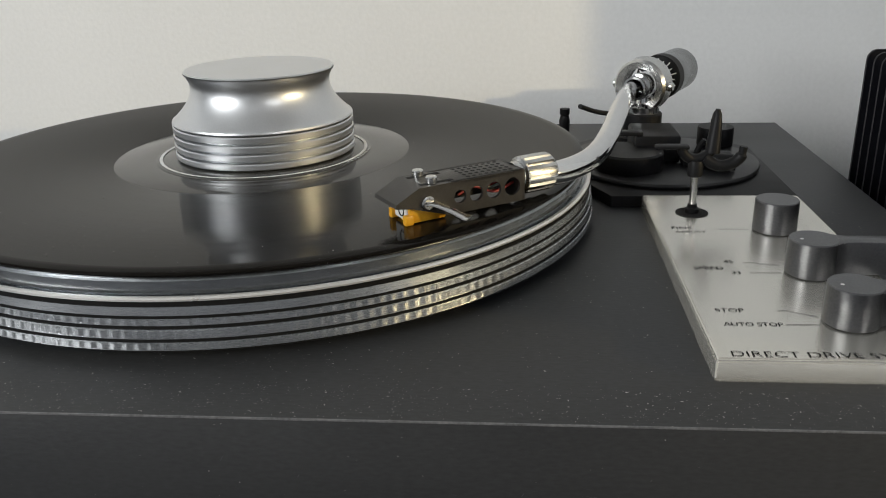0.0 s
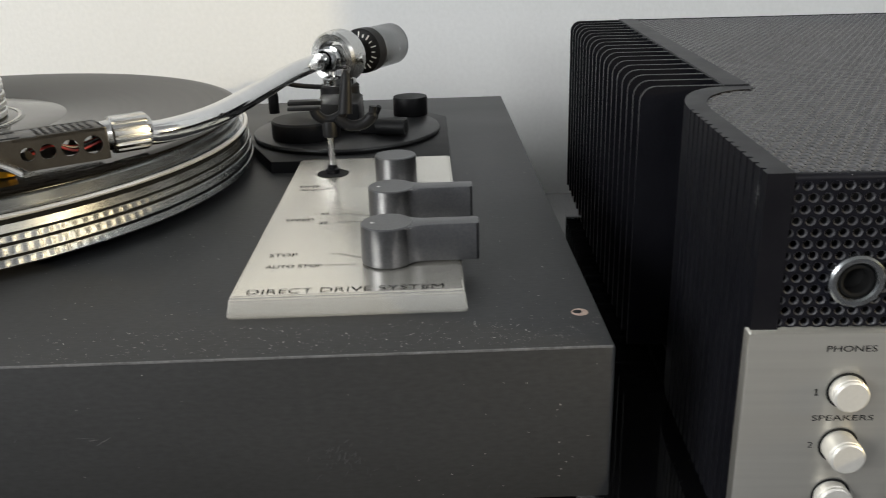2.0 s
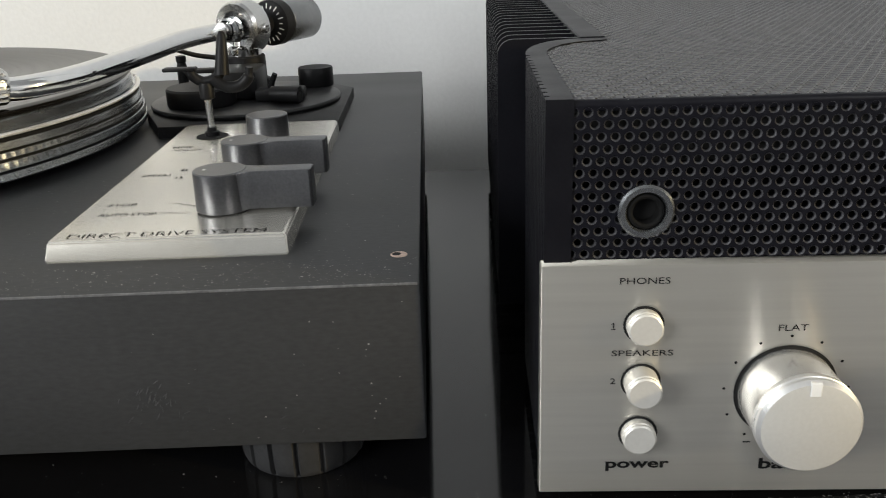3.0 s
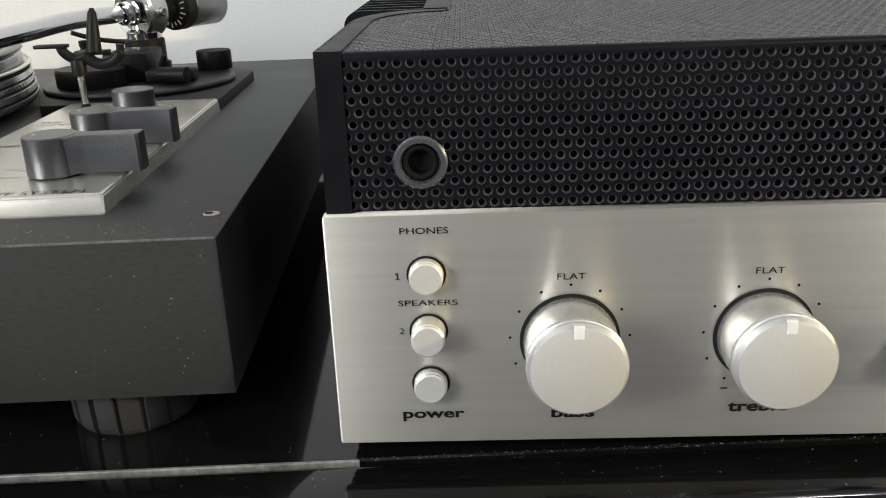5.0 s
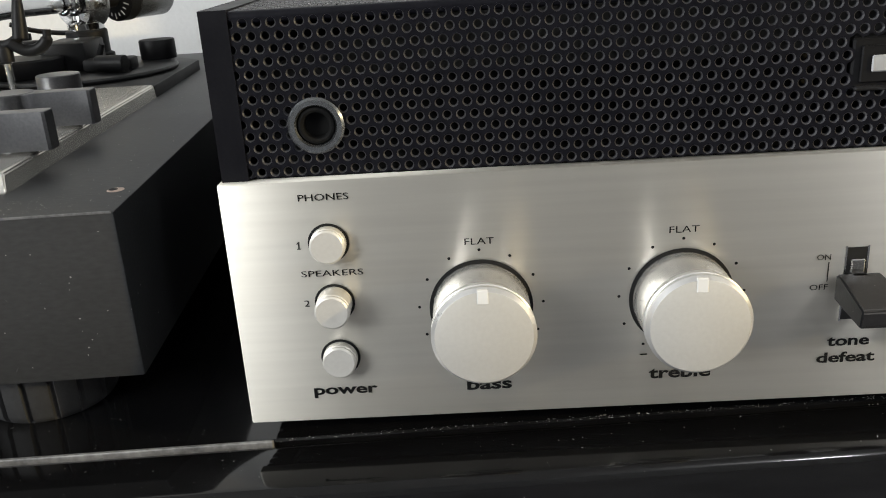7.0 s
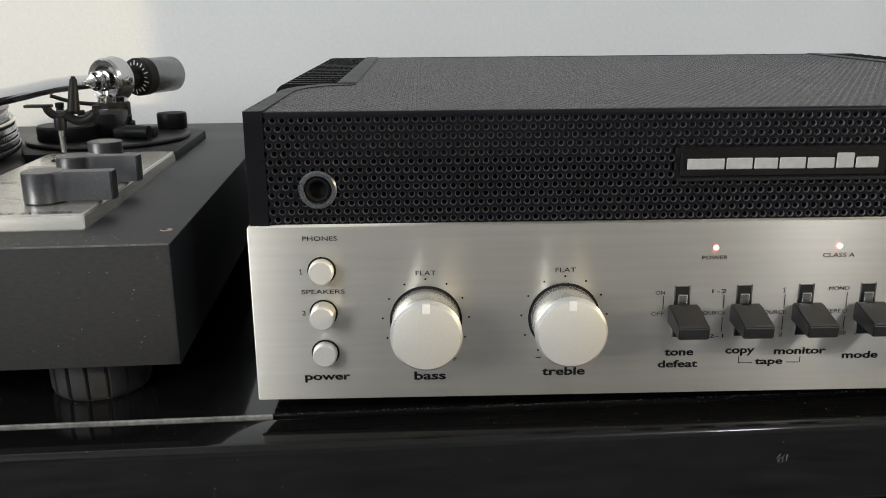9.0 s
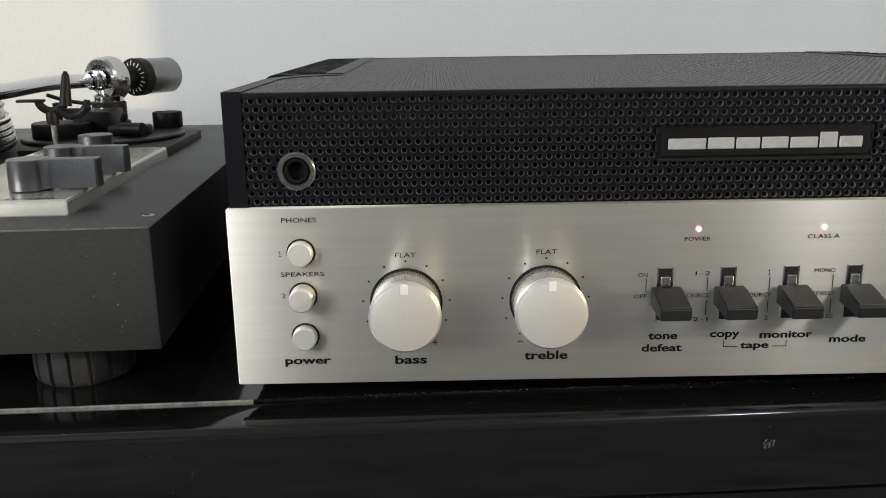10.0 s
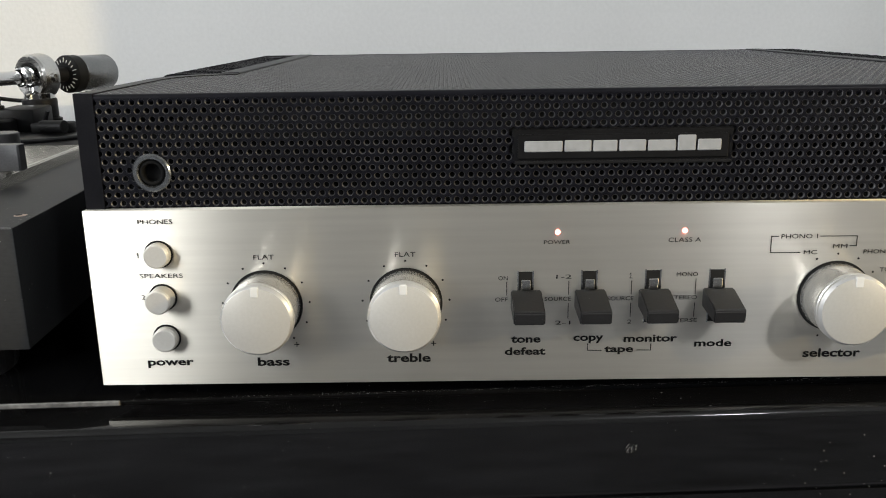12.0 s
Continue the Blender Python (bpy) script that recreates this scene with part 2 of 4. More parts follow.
def sweep(points, radii, segments=14, bm=None, squash=1.0):
    """A round rod along points, with a radius at each."""
    bm = bm or bmesh.new()
    ps = [Vector(p) for p in points]
    rings = []
    for k, p in enumerate(ps):
        d = (ps[min(k + 1, len(ps) - 1)] - ps[max(k - 1, 0)]).normalized()
        side = d.cross(Vector((0, 0, 1)))
        side = side.normalized() if side.length > 0.05 else Vector((1, 0, 0))
        up = side.cross(d).normalized()
        r = radii[k] if isinstance(radii, (list, tuple)) else radii
        rings.append([bm.verts.new(p + r * (math.cos(a) * side + squash * math.sin(a) * up)) for a in (2 * math.pi * i / segments for i in range(segments))])
    for a, b in zip(rings, rings[1:]):
        for i in range(segments):
            bm.faces.new((a[i], a[(i + 1) % segments], b[(i + 1) % segments], b[i]))
    bm.faces.new(rings[0][::-1])
    bm.faces.new(rings[-1])
    bmesh.ops.recalc_face_normals(bm, faces=bm.faces)
    return bm


def smooth_path(points, steps=6):
    """Catmull-Rom through the points."""
    ps = [Vector(p) for p in points]
    out = []
    for k in range(len(ps) - 1):
        a, b, c, d = ps[max(k - 1, 0)], ps[k], ps[k + 1], ps[min(k + 2, len(ps) - 1)]
        for i in range(steps):
            t = i / steps
            out.append(0.5 * (2 * b + (c - a) * t + (2 * a - 5 * b + 4 * c - d) * t * t + (3 * b - a - 3 * c + d) * t ** 3))
    return out + [ps[-1]]


def prism(outline, z0, z1, bevel=0.0, bm=None):
    """An upright body over an outline of (x, y)."""
    bm = bm or bmesh.new()
    low = [bm.verts.new((x, y, z0)) for x, y in outline]
    face = bm.faces.new(low)
    got = bmesh.ops.extrude_face_region(bm, geom=[face])
    top = [g for g in got["geom"] if isinstance(g, bmesh.types.BMVert)]
    for v in top:
        v.co.z = z1
    bmesh.ops.recalc_face_normals(bm, faces=bm.faces)
    if bevel:
        ups = set(top)
        edges = [e for e in bm.edges if e.verts[0] in ups and e.verts[1] in ups]
        bmesh.ops.bevel(bm, geom=edges, offset=bevel, segments=2, affect="EDGES", profile=0.5)
    return bm


def lettering(body, x0, x1, v0, v1, m, material, parent, bold=0.0, name="lettering"):
    """Words of the built-in font, fitted into a rectangle of the plane whose x and y axes m gives."""
    cu = bpy.data.curves.new(name, "FONT")
    cu.body, cu.size, cu.offset, cu.extrude = body, 1.0, bold, 0.0
    cu.resolution_u = 3
    tmp = bpy.data.objects.new(name, cu)
    scene.collection.objects.link(tmp)
    me = bpy.data.meshes.new_from_object(tmp)
    bpy.data.objects.remove(tmp)
    xs, ys = [v.co.x for v in me.vertices], [v.co.y for v in me.vertices]
    sx, sy = (x1 - x0) / (max(xs) - min(xs)), (v1 - v0) / (max(ys) - min(ys))
    for v in me.vertices:
        v.co = (x0 + (v.co.x - min(xs)) * sx, v0 + (v.co.y - min(ys)) * sy, 0)
    me.name = name
    me.materials.clear()
    me.materials.append(material)
    ob = new(name, me)
    ob.parent = parent
    ob.matrix_basis = m
    ob["label"] = "printed word " + body.lower()
    return ob


def flat_line(points, width, m, material, parent, name="printed_line"):
    """A thin printed line through (x, y) points of the plane that m gives."""
    verts, faces = [], []
    for (ax, ay), (bx, by) in zip(points, points[1:]):
        d = Vector((bx - ax, by - ay)).normalized() * width / 2
        k = len(verts)
        verts += [(ax - d.x + d.y, ay - d.y - d.x, 0), (bx + d.x + d.y, by + d.y - d.x, 0), (bx + d.x - d.y, by + d.y + d.x, 0), (ax - d.x - d.y, ay - d.y + d.x, 0)]
        faces.append((k, k + 1, k + 2, k + 3))
    ob = raw(name, verts, faces, material, parent)
    ob.matrix_basis = m
    return ob


# ---- the room ----
ROOM = pose(-0.145, 0.48, 0, 0, 0, 2.5)


def slab(name, x0, x1, y0, y1, z0, z1, material, m=ROOM, bevel=0.0, label="", category=""):
    ob = part(name, box(x0, x1, y0, y1, z0, z1, bevel), material)
    ob.matrix_world = m
    return tagged(ob, label, category, kind="structure")


FLOOR_Z, TOP_Z = -0.52, 1.95
slab("floor", -2.6, 2.9, -3.9, 0.12, FLOOR_Z - 0.1, FLOOR_Z, FLOOR, label="unseen dark floor with soft pale blotches added for the cabinet to reflect", category="floor")
slab("ceiling", -2.6, 2.9, -3.9, 0.12, TOP_Z, TOP_Z + 0.1, CEILING, label="white painted ceiling", category="ceiling")
slab("wall_north", -2.6, 2.9, 0.0, 0.12, FLOOR_Z, TOP_Z, WALL, label="plain off-white painted wall behind the cabinet", category="wall")
slab("wall_south", -2.6, 2.9, -3.9, -3.8, FLOOR_Z, TOP_Z, FARWALL, label="plain grey painted wall", category="wall")
slab("wall_east", 2.8, 2.9, -3.8, 0.0, FLOOR_Z, TOP_Z, WALL, label="plain off-white painted wall", category="wall")
# unseen slab beside the cabinet, added to cut the warm light at a vertical edge
slab("lamp_blocker", 0.825, 0.925, -0.4955, 0.0, FLOOR_Z, TOP_Z, WALL, label="unseen off-white slab added to cut off the warm lamp", category="wall")
west = -2.6
slab("wall_west", west, west + 0.1, -3.8, -3.10, FLOOR_Z, TOP_Z, FARWALL, label="plain grey wall beside the window", category="wall")
slab("wall_west_b", west, west + 0.1, -1.35, 0.0, FLOOR_Z, TOP_Z, FARWALL, label="plain grey wall beside the window", category="wall")
slab("wall_west_c", west, west + 0.1, -3.10, -1.35, FLOOR_Z, 0.30, FARWALL, label="plain grey wall under the window", category="wall")
slab("wall_west_d", west, west + 0.1, -3.10, -1.35, 1.80, TOP_Z, FARWALL, label="plain grey wall over the window", category="wall")

# ---- the black cabinet ----
STAND = pose(0.0, -0.0220, 0, 0, 0, 2.6)
cabinet = thing("media_cabinet", STAND, "low glossy black lacquered cabinet carrying the hi-fi", "cabinet")
part("front_rail", box(-0.95, 0.85, 0.0, 0.0252, -0.036, 0.0, 0.004, 4), LACQUER, cabinet)
part("top", box(-0.95, 0.85, 0.0260, 0.405, -0.030, 0.0, 0.0006, 1), LACQUER, cabinet, "glossy black cabinet top with dust")
part("body", box(-0.94, 0.84, 0.006, 0.402, -0.50, -0.037, 0.002, 1), LACQUER, cabinet)
part("plinth_board", box(-0.92, 0.82, 0.03, 0.36, -0.52, -0.501, 0.001, 1), LACQUER, cabinet)
part("joint_strip", box(-0.95, 0.0055, 0.0246, 0.0259, -0.004, 0.0005, 0.0003, 1), EDGE, cabinet, "bright worn strip along the joint")

# ---- the amplifier ----
AW, AD, AZ0, AZ1, AZ2 = 0.402, 0.366, 0.0085, 0.0785, 0.1208   # width, depth, face bottom, face top, cage top
amp = thing("amplifier", pose(0, 0, 0), "vintage silver-faced stereo amplifier with black perforated cage", "amplifier")
FRONT = pose(0, -0.0002, 0, 90, 0, 0)      # plane of the face: x right, y up


def uv_plate(ob):
    layer = ob.data.uv_layers.new(name="UVMap")
    for loop in ob.data.loops:
        c = ob.data.vertices[loop.vertex_index].co
        layer.data[loop.index].uv = (c.x + 0.3 * c.y, c.z + 0.3 * c.y)


face = part("faceplate", box(0.0, AW, 0.0, 0.005, AZ0, AZ1, 0.0006, 2), FACE, amp, "brushed silver aluminium faceplate")
uv_plate(face)
part("chassis", box(0.012, AW - 0.012, 0.0065, AD - 0.004, 0.010, 0.104, 0.001, 1), HOLE, amp)
part("bottom_pan", box(0.010, AW - 0.010, 0.006, AD - 0.002, 0.0075, 0.0095), SATIN, amp)
for fx in (0.035, AW - 0.035):
    for fy in (0.035, AD - 0.04):
        part("foot", lathe([(0.011, 0.0), (0.012, 0.002), (0.012, 0.0074), (0, 0.0074)], 24, at=(fx, fy, 0)), RUBBER, amp)


def perforated(name, u0, u1, v0, v1, place, hole, sides, parent, keep=None, thick=0.0012, label=""):
    """A sheet with staggered round holes: one six-sided cell to a hole, with the hole's inner wall and a softened lip."""
    pu, pv = 0.00346, 0.0031
    verts, faces = [], []
    nv = int((v1 - v0) / pv + 0.01)
    pv = (v1 - v0) / nv
    hexa = [(0, 2 / 3), (0.5, 1 / 3), (0.5, -1 / 3), (0, -2 / 3), (-0.5, -1 / 3), (-0.5, 1 / 3)]
    outer = []
    for k in range(sides):
        f = k * 6 / sides
        a, b = hexa[int(f) % 6], hexa[(int(f) + 1) % 6]
        w = f - int(f)
        outer.append(((a[0] * (1 - w) + b[0] * w) * pu, (a[1] * (1 - w) + b[1] * w) * pv))
    inner = [(hole * math.sin(2 * math.pi * k / sides), hole * math.cos(2 * math.pi * k / sides)) for k in range(sides)]
    lip = [(x * 1.34, y * 1.34) for x, y in inner]
    for j in range(nv):
        cv = v0 + (j + 0.5) * pv
        n = int((u1 - u0) / pu)
        for i in range(n + 1):
            cu = u0 + (i + (0.5 if j % 2 else 0.0)) * pu
            if cu > u1 or (keep and not keep(cu, cv)):
                continue
            b = len(verts)
            for ring, depth in ((outer, 0.0), (lip, 0.0), (inner, -0.00048), (inner, -thick)):
                for x, y in ring:
                    verts.append(place(min(max(cu + x, u0), u1), min(max(cv + y, v0), v1), depth))
            for r in range(3):
                for k in range(sides):
                    q = (k + 1) % sides
                    faces.append((b + r * sides + k, b + (r + 1) * sides + k, b + (r + 1) * sides + q, b + r * sides + q))
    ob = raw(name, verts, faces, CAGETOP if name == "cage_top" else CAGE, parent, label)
    ob.data.materials.append(LIP)
    ob.data.polygons.foreach_set("material_index", [1 if (f // sides) % 3 == 1 else 0 for f in range(len(faces))])
    tagged(ob, kind="stuff")
    return ob


BADGE = (0.1598, 0.2410, 0.0934, 0.1062)


def clear_front(u, v):
    if BADGE[0] < u < BADGE[1] and BADGE[2] < v < BADGE[3]:
        return False
    return (u - 0.0268) ** 2 + (v - 0.0920) ** 2 > 0.0060 ** 2


def clear_top(u, v):
    inset = 0.0052 if v < 0.083 else 0.0052 + min((v - 0.083) / 0.036, 1.0) ** 2 * 0.0250
    return inset < u < AW - inset


perforated("cage_front", 0.0080, AW - 0.0080, 0.0790, 0.1193, lambda u, v, d: (u, 0.0030 - d, v), 0.00096, 12, amp, clear_front, label="black perforated metal front grille")
perforated("cage_top", 0.0050, AW - 0.0050, 0.0046, AD, lambda u, v, d: (u, v, AZ2 + d), 0.00112, 8, amp, clear_top, label="black perforated metal cage top, lightened for the sheen of the wall")
part("cage_bend", sweep([(0.008, 0.0046, AZ2 - 0.0016), (AW - 0.008, 0.0046, AZ2 - 0.0016)], 0.0016, 12), CAGE, amp)
part("cage_rear", box(0.03, AW - 0.03, AD - 0.001, AD + 0.001, 0.010, AZ2 + 0.0003, 0.0004, 1), CAGE, amp)


def cheek(side):
    """A side cheek of ribbed aluminium that curves in towards the fins."""
    outer = []
    y = 0.0026
    while y < 0.078:
        outer += [(0.0010, y), (0.0010, y + 0.0040), (0.0024, y + 0.0044), (0.0024, y + 0.0052)]
        y += 0.0056
    for k in range(9):
        a = math.pi / 2 * k / 8
        outer.append((0.0010 + 0.023 * (1 - math.cos(a)), 0.081 + 0.041 * math.sin(a)))
    inner = [(0.0335, 0.122), (0.0335, 0.119)] + [(0.0080 + 0.023 * (1 - math.cos(math.pi / 2 * k / 8)), 0.081 + 0.034 * math.sin(math.pi / 2 * k / 8)) for k in range(8, -1, -1)] + [(0.0080, 0.0026)]
    pts = outer + inner
    if side:
        pts = [(AW - x, y) for x, y in pts][::-1]
    return part("side_cheek", prism(pts, AZ0 + 0.0005, AZ2 + 0.0004), ANODISED, amp, "black ribbed aluminium side cheek", sharp=25)


for side in (0, 1):
    cheek(side)
    s = (lambda x: AW - x) if side else (lambda x: x)
    a, b = sorted((s(0.0235), s(0.0335)))
    part("heatsink_base", box(a, b, 0.1225, AD, 0.012, AZ2 + 0.0008, 0.0005, 1), ANODISED, amp, "black heatsink bar beside the cage")
    first = None
    count = 19
    for k in range(count):
        y = 0.1252 + k * (AD - 0.1280) / (count - 1)
        if first is None:
            x_in, x_out = 0.0234, -0.0072
            prof = [(x_in, 0.012), (x_in, AZ2 + 0.0004)]
            for q in range(6):
                an = math.pi / 2 * q / 5
                prof.append((x_out + 0.006 - 0.006 * math.sin(an), AZ2 + 0.0004 - 0.006 + 0.006 * math.cos(an)))
            prof += [(x_out, 0.012)]
            bm = prism([(s(x), z) for x, z in (prof if not side else prof[::-1])], -0.0012, 0.0012)
            bmesh.ops.rotate(bm, verts=bm.verts, matrix=Matrix.Rotation(math.pi / 2, 3, "X"))
            bmesh.ops.recalc_face_normals(bm, faces=bm.faces)
            first = part("fin", bm, ANODISED, amp, sharp=30)
            first.location.y = y
        else:
            ob = new("fin", first.data)
            ob.parent, ob.location = amp, (0, y, 0)

# jack socket in the grille
jack = part("headphone_jack", lathe([(0.0072, -0.0025), (0.0072, 0.0006), (0.0066, 0.0012), (0.0054, 0.0012), (0.0050, 0.0006), (0.0050, -0.004)], 40, axis="Y", at=(0.0268, 0.0030, 0.0920)), WEIGHT, amp, "grey metal ring of the headphone jack")
part("jack_bush", lathe([(0.0050, -0.001), (0.0046, 0.0004), (0.0040, 0.0006), (0.0034, 0.0002), (0.0031, -0.010)], 32, axis="Y", at=(0.0268, 0.0030, 0.0920)), INK, jack)
part("jack_back", lathe([(0.0046, -0.0105), (0, -0.0105)], 24, axis="Y", at=(0.0268, 0.0030, 0.0920)), HOLE, jack)

# maker's badge: a sunk black tablet with plain silver shapes
badge = part("badge", box(BADGE[0], BADGE[1], 0.0032, 0.0060, BADGE[2], BADGE[3], 0.0005, 1), BLACK, amp, "black badge with plain silver shapes")
part("badge_plate", box(0.1618, 0.2390, 0.0024, 0.0034, 0.0953, 0.1043, 0.0003, 1), BLACK, badge)
part("badge_rim", box(0.1605, 0.2403, 0.0018, 0.0032, 0.0934, 0.0946, 0.0004, 1), SATIN, badge)
bx = 0.1642
for w, top, low in ((0.0140, 0.1035, 0), (0.0098, 0.1037, 0), (0.0088, 0.1036, 0), (0.0098, 0.1037, 0), (0.0102, 0.1035, 0), (0.0066, 0.1052, 0), (0.0086, 0.1036, 0)):
    part("silver_mark", box(bx, bx + w, 0.0019, 0.0025, 0.0979, top - 0.0015, 0.0003, 1), GREYPRINT, badge)
    bx += w + 0.0007

# printed words of the face
for word, x0, x1, z0, z1 in (
        ("PHONES", 20.5, 33.5, 73.2, 75.0), ("SPEAKERS", 19.1, 35.5, 52.3, 54.0), ("2", 19.0, 20.4, 43.8, 45.6),
        ("FLAT", 62.6, 70.3, 59.1, 60.9), ("FLAT", 115.8, 123.6, 59.5, 61.3), ("POWER", 171.7, 181.6, 63.7, 65.2), ("CLASS A", 218.2, 230.4, 63.9, 65.6),
        ("ON", 154.7, 158.3, 49.8, 51.4), ("OFF", 153.5, 158.3, 41.3, 42.9), ("1-2", 176.6, 182.4, 50.1, 51.7), ("SOURCE", 172.4, 182.4, 41.3, 42.9),
        ("2-1", 176.6, 182.4, 31.7, 33.3), ("SOURCE", 196.2, 206.2, 41.2, 42.8), ("2", 204.2, 205.8, 31.8, 33.4), ("MONO", 222.1, 230.1, 50.5, 52.1),
        ("STEREO", 220.3, 230.3, 41.3, 42.9), ("REVERSE", 218.9, 230.9, 32.1, 33.7), ("PHONO 1", 260.3, 273.9, 64.7, 66.4), ("MC", 269.2, 274.2, 58.5, 60.1),
        ("MM", 279.9, 285.3, 60.7, 62.3), ("PHONO 2", 291.6, 304.6, 58.5, 60.1), ("TUNER", 298.5, 307.5, 51.4, 53.0), ("+", 76.0, 78.0, 23.9, 25.9), ("+", 128.8, 130.8, 23.6, 25.6),
        ("-", 56.3, 58.3, 24.8, 25.2), ("-", 109.0, 111.0, 24.5, 24.9)):
    lettering(word, x0 / 1000, x1 / 1000, z0 / 1000, z1 / 1000, FRONT, INK, face)
for word, x0, x1, z0, z1 in (("power", 18.7, 36.5, 15.8, 19.0), ("bass", 61.4, 73.8, 16.1, 19.7), ("treble", 111.6, 128.6, 17.0, 20.6), ("tone", 159.7, 171.1, 24.4, 27.2),
                             ("defeat", 157.3, 173.1, 19.4, 22.6), ("copy", 183.7, 195.3, 23.9, 27.1), ("monitor", 203.1, 223.7, 24.2, 27.1), ("tape", 195.8, 207.0, 19.2, 22.6),
                             ("mode", 230.4, 244.8, 22.0, 25.0), ("selector", 272.7, 294.9, 17.1, 20.7)):
    lettering(word, x0 / 1000, x1 / 1000, z0 / 1000, z1 / 1000, FRONT, INK, face, bold=0.028)
mm = lambda pts: [(x / 1000, y / 1000) for x, y in pts]
for x, z in ((19.3, 60.3), (204.8, 50.1)):
    for pts in ([(x - 0.45, z + 1.4), (x, z + 1.8), (x, z)], [(x - 0.45, z), (x + 0.45, z)]):
        flat_line(mm(pts), 0.00024, FRONT, INK, face, "printed_figure")
for pts in ([(157.9, 49.0), (157.9, 43.8)], [(181.4, 49.1), (181.4, 43.9)], [(181.4, 40.1), (181.4, 34.3)], [(205.2, 49.0), (205.2, 43.8)], [(205.2, 40.0), (205.2, 34.6)], [(229.5, 49.3), (229.5, 43.6)], [(229.5, 39.8), (229.5, 34.4)],
            [(189.3, 23.7), (189.3, 21.0), (194.7, 20.9)], [(208.4, 20.9), (213.7, 20.8), (213.7, 23.3)],
            [(259.2, 65.6), (256.7, 65.6), (256.7, 59.3), (267.8, 59.2)], [(274.9, 65.5), (288.6, 65.4), (288.6, 61.6), (286.3, 61.6)]):
    flat_line(mm(pts), 0.0003, FRONT, INK, face)

# round knobs
KNOBS = [(0.0663, 0.0410), (0.1196, 0.0413), (0.2822, 0.0420), (0.3355, 0.0420)]
for kx, kz in KNOBS:
    for k in range(9 if kx > 0.2 else 11):
        a = radians(-144 + k * 28.8) if kx < 0.2 else radians(-28 + k * 28)
        part("dial_dot", lathe([(0.00042, 0.00025), (0, 0.00025)], 10, axis="Y", at=(kx + 0.0166 * math.sin(a), 0, kz + 0.0166 * math.cos(a))), INK, face)
    part("knob_well", lathe([(0.0139, 0.0003), (0.0, 0.0003)], 64, axis="Y", at=(kx, 0, kz)), HOLE, face, "black shadow gap round the knob")
    body = part("knob", lathe([(0.0128, 0.0004), (0.0130, 0.0010), (0.0128, 0.0132), (0.0127, 0.0136), (0.0131, 0.0139)], 72, axis="Y", at=(kx, 0, kz)), SILVER, amp, "turned silver aluminium knob")
    part("cap", lathe([(0.0124, 0.0188), (0.0122, 0.0189), (0, 0.0189)], 72, axis="Y", at=(kx, 0, kz)), CAPS, body, "satin silver face of the knob")
    part("cap_rim", lathe([(0.0131, 0.0139), (0.0133, 0.0144), (0.0133, 0.0157), (0.0128, 0.0161), (0.0133, 0.0165), (0.0133, 0.0176), (0.0124, 0.0188)], 72, axis="Y", at=(kx, 0, kz)), RIM, body, "bright turned rim of the knob")
    part("marker", box(kx - 0.0014, kx + 0.0014, -0.0191, -0.0150, kz + 0.0092, kz + 0.0130, 0.0002, 1), MARK, body, "pale square marker")

# push buttons
for bz, out in ((0.0616, 0.0042), (0.0446, 0.0074), (0.0283, 0.0042)):
    well = part("button_well", lathe([(0.0054, 0.0003), (0.0, 0.0003)], 36, axis="Y", at=(0.0272, 0, bz)), HOLE, face)
    part("push_button", lathe([(0.0047, 0.0004), (0.0047, out - 0.0016), (0.0043, out - 0.0013), (0.0046, out - 0.0010), (0.0046, out - 0.0004), (0.0041, out), (0, out)], 40, axis="Y", at=(0.0272, 0, bz)), CAPS, amp, "round silver push button")

# lever switches
for sx in (0.1650, 0.1891, 0.2132, 0.2374):
    slot = part("switch_slot", box(sx - 0.0026, sx + 0.0026, -0.0003, 0.0003, 0.0324, 0.0530), HOLE, face)
    part("slot_frame", box(sx - 0.0031, sx - 0.0026, -0.0004, 0.0003, 0.0320, 0.0534), STEEL, slot)
    part("slot_frame", box(sx + 0.0026, sx + 0.0031, -0.0004, 0.0003, 0.0320, 0.0534), STEEL, slot)
    part("slide", box(sx - 0.0017, sx + 0.0019, -0.0014, -0.0003, 0.0458, 0.0500, 0.0003, 1), STEEL, slot, "steel slide in the switch slot")
    bm = bmesh.new()
    hw = 0.0057
    ring = [(-0.0020, 0.0392), (-0.0172, 0.0378), (-0.0176, 0.0382), (-0.0180, 0.0424), (-0.0176, 0.0430), (-0.0045, 0.0464), (-0.0020, 0.0464)]
    lo = [bm.verts.new((sx - hw, y, z)) for y, z in ring]
    hi = [bm.verts.new((sx + hw, y, z)) for y, z in ring]
    bm.faces.new(lo)
    bm.faces.new(hi[::-1])
    for k in range(len(ring)):
        q = (k + 1) % len(ring)
        bm.faces.new((lo[k], hi[k], hi[q], lo[q]))
    bmesh.ops.recalc_face_normals(bm, faces=bm.faces)
    bmesh.ops.bevel(bm, geom=[e for e in bm.edges], offset=0.0004, segments=2, affect="EDGES")
    lever = part("lever", bm, LEVER, amp, "black plastic lever switch")
    part("lever_stem", box(sx - 0.0020, sx + 0.0020, -0.0040, -0.0004, 0.0395, 0.0464, 0.0003, 1), BLACK, lever)

for lx in (0.1768, 0.2242):
    part("led", lathe([(0.0010, 0.0002), (0.0010, 0.0005), (0.0006, 0.0009), (0, 0.0010)], 16, axis="Y", at=(lx, 0, 0.0683)), GLOW, amp, "small lit red indicator")

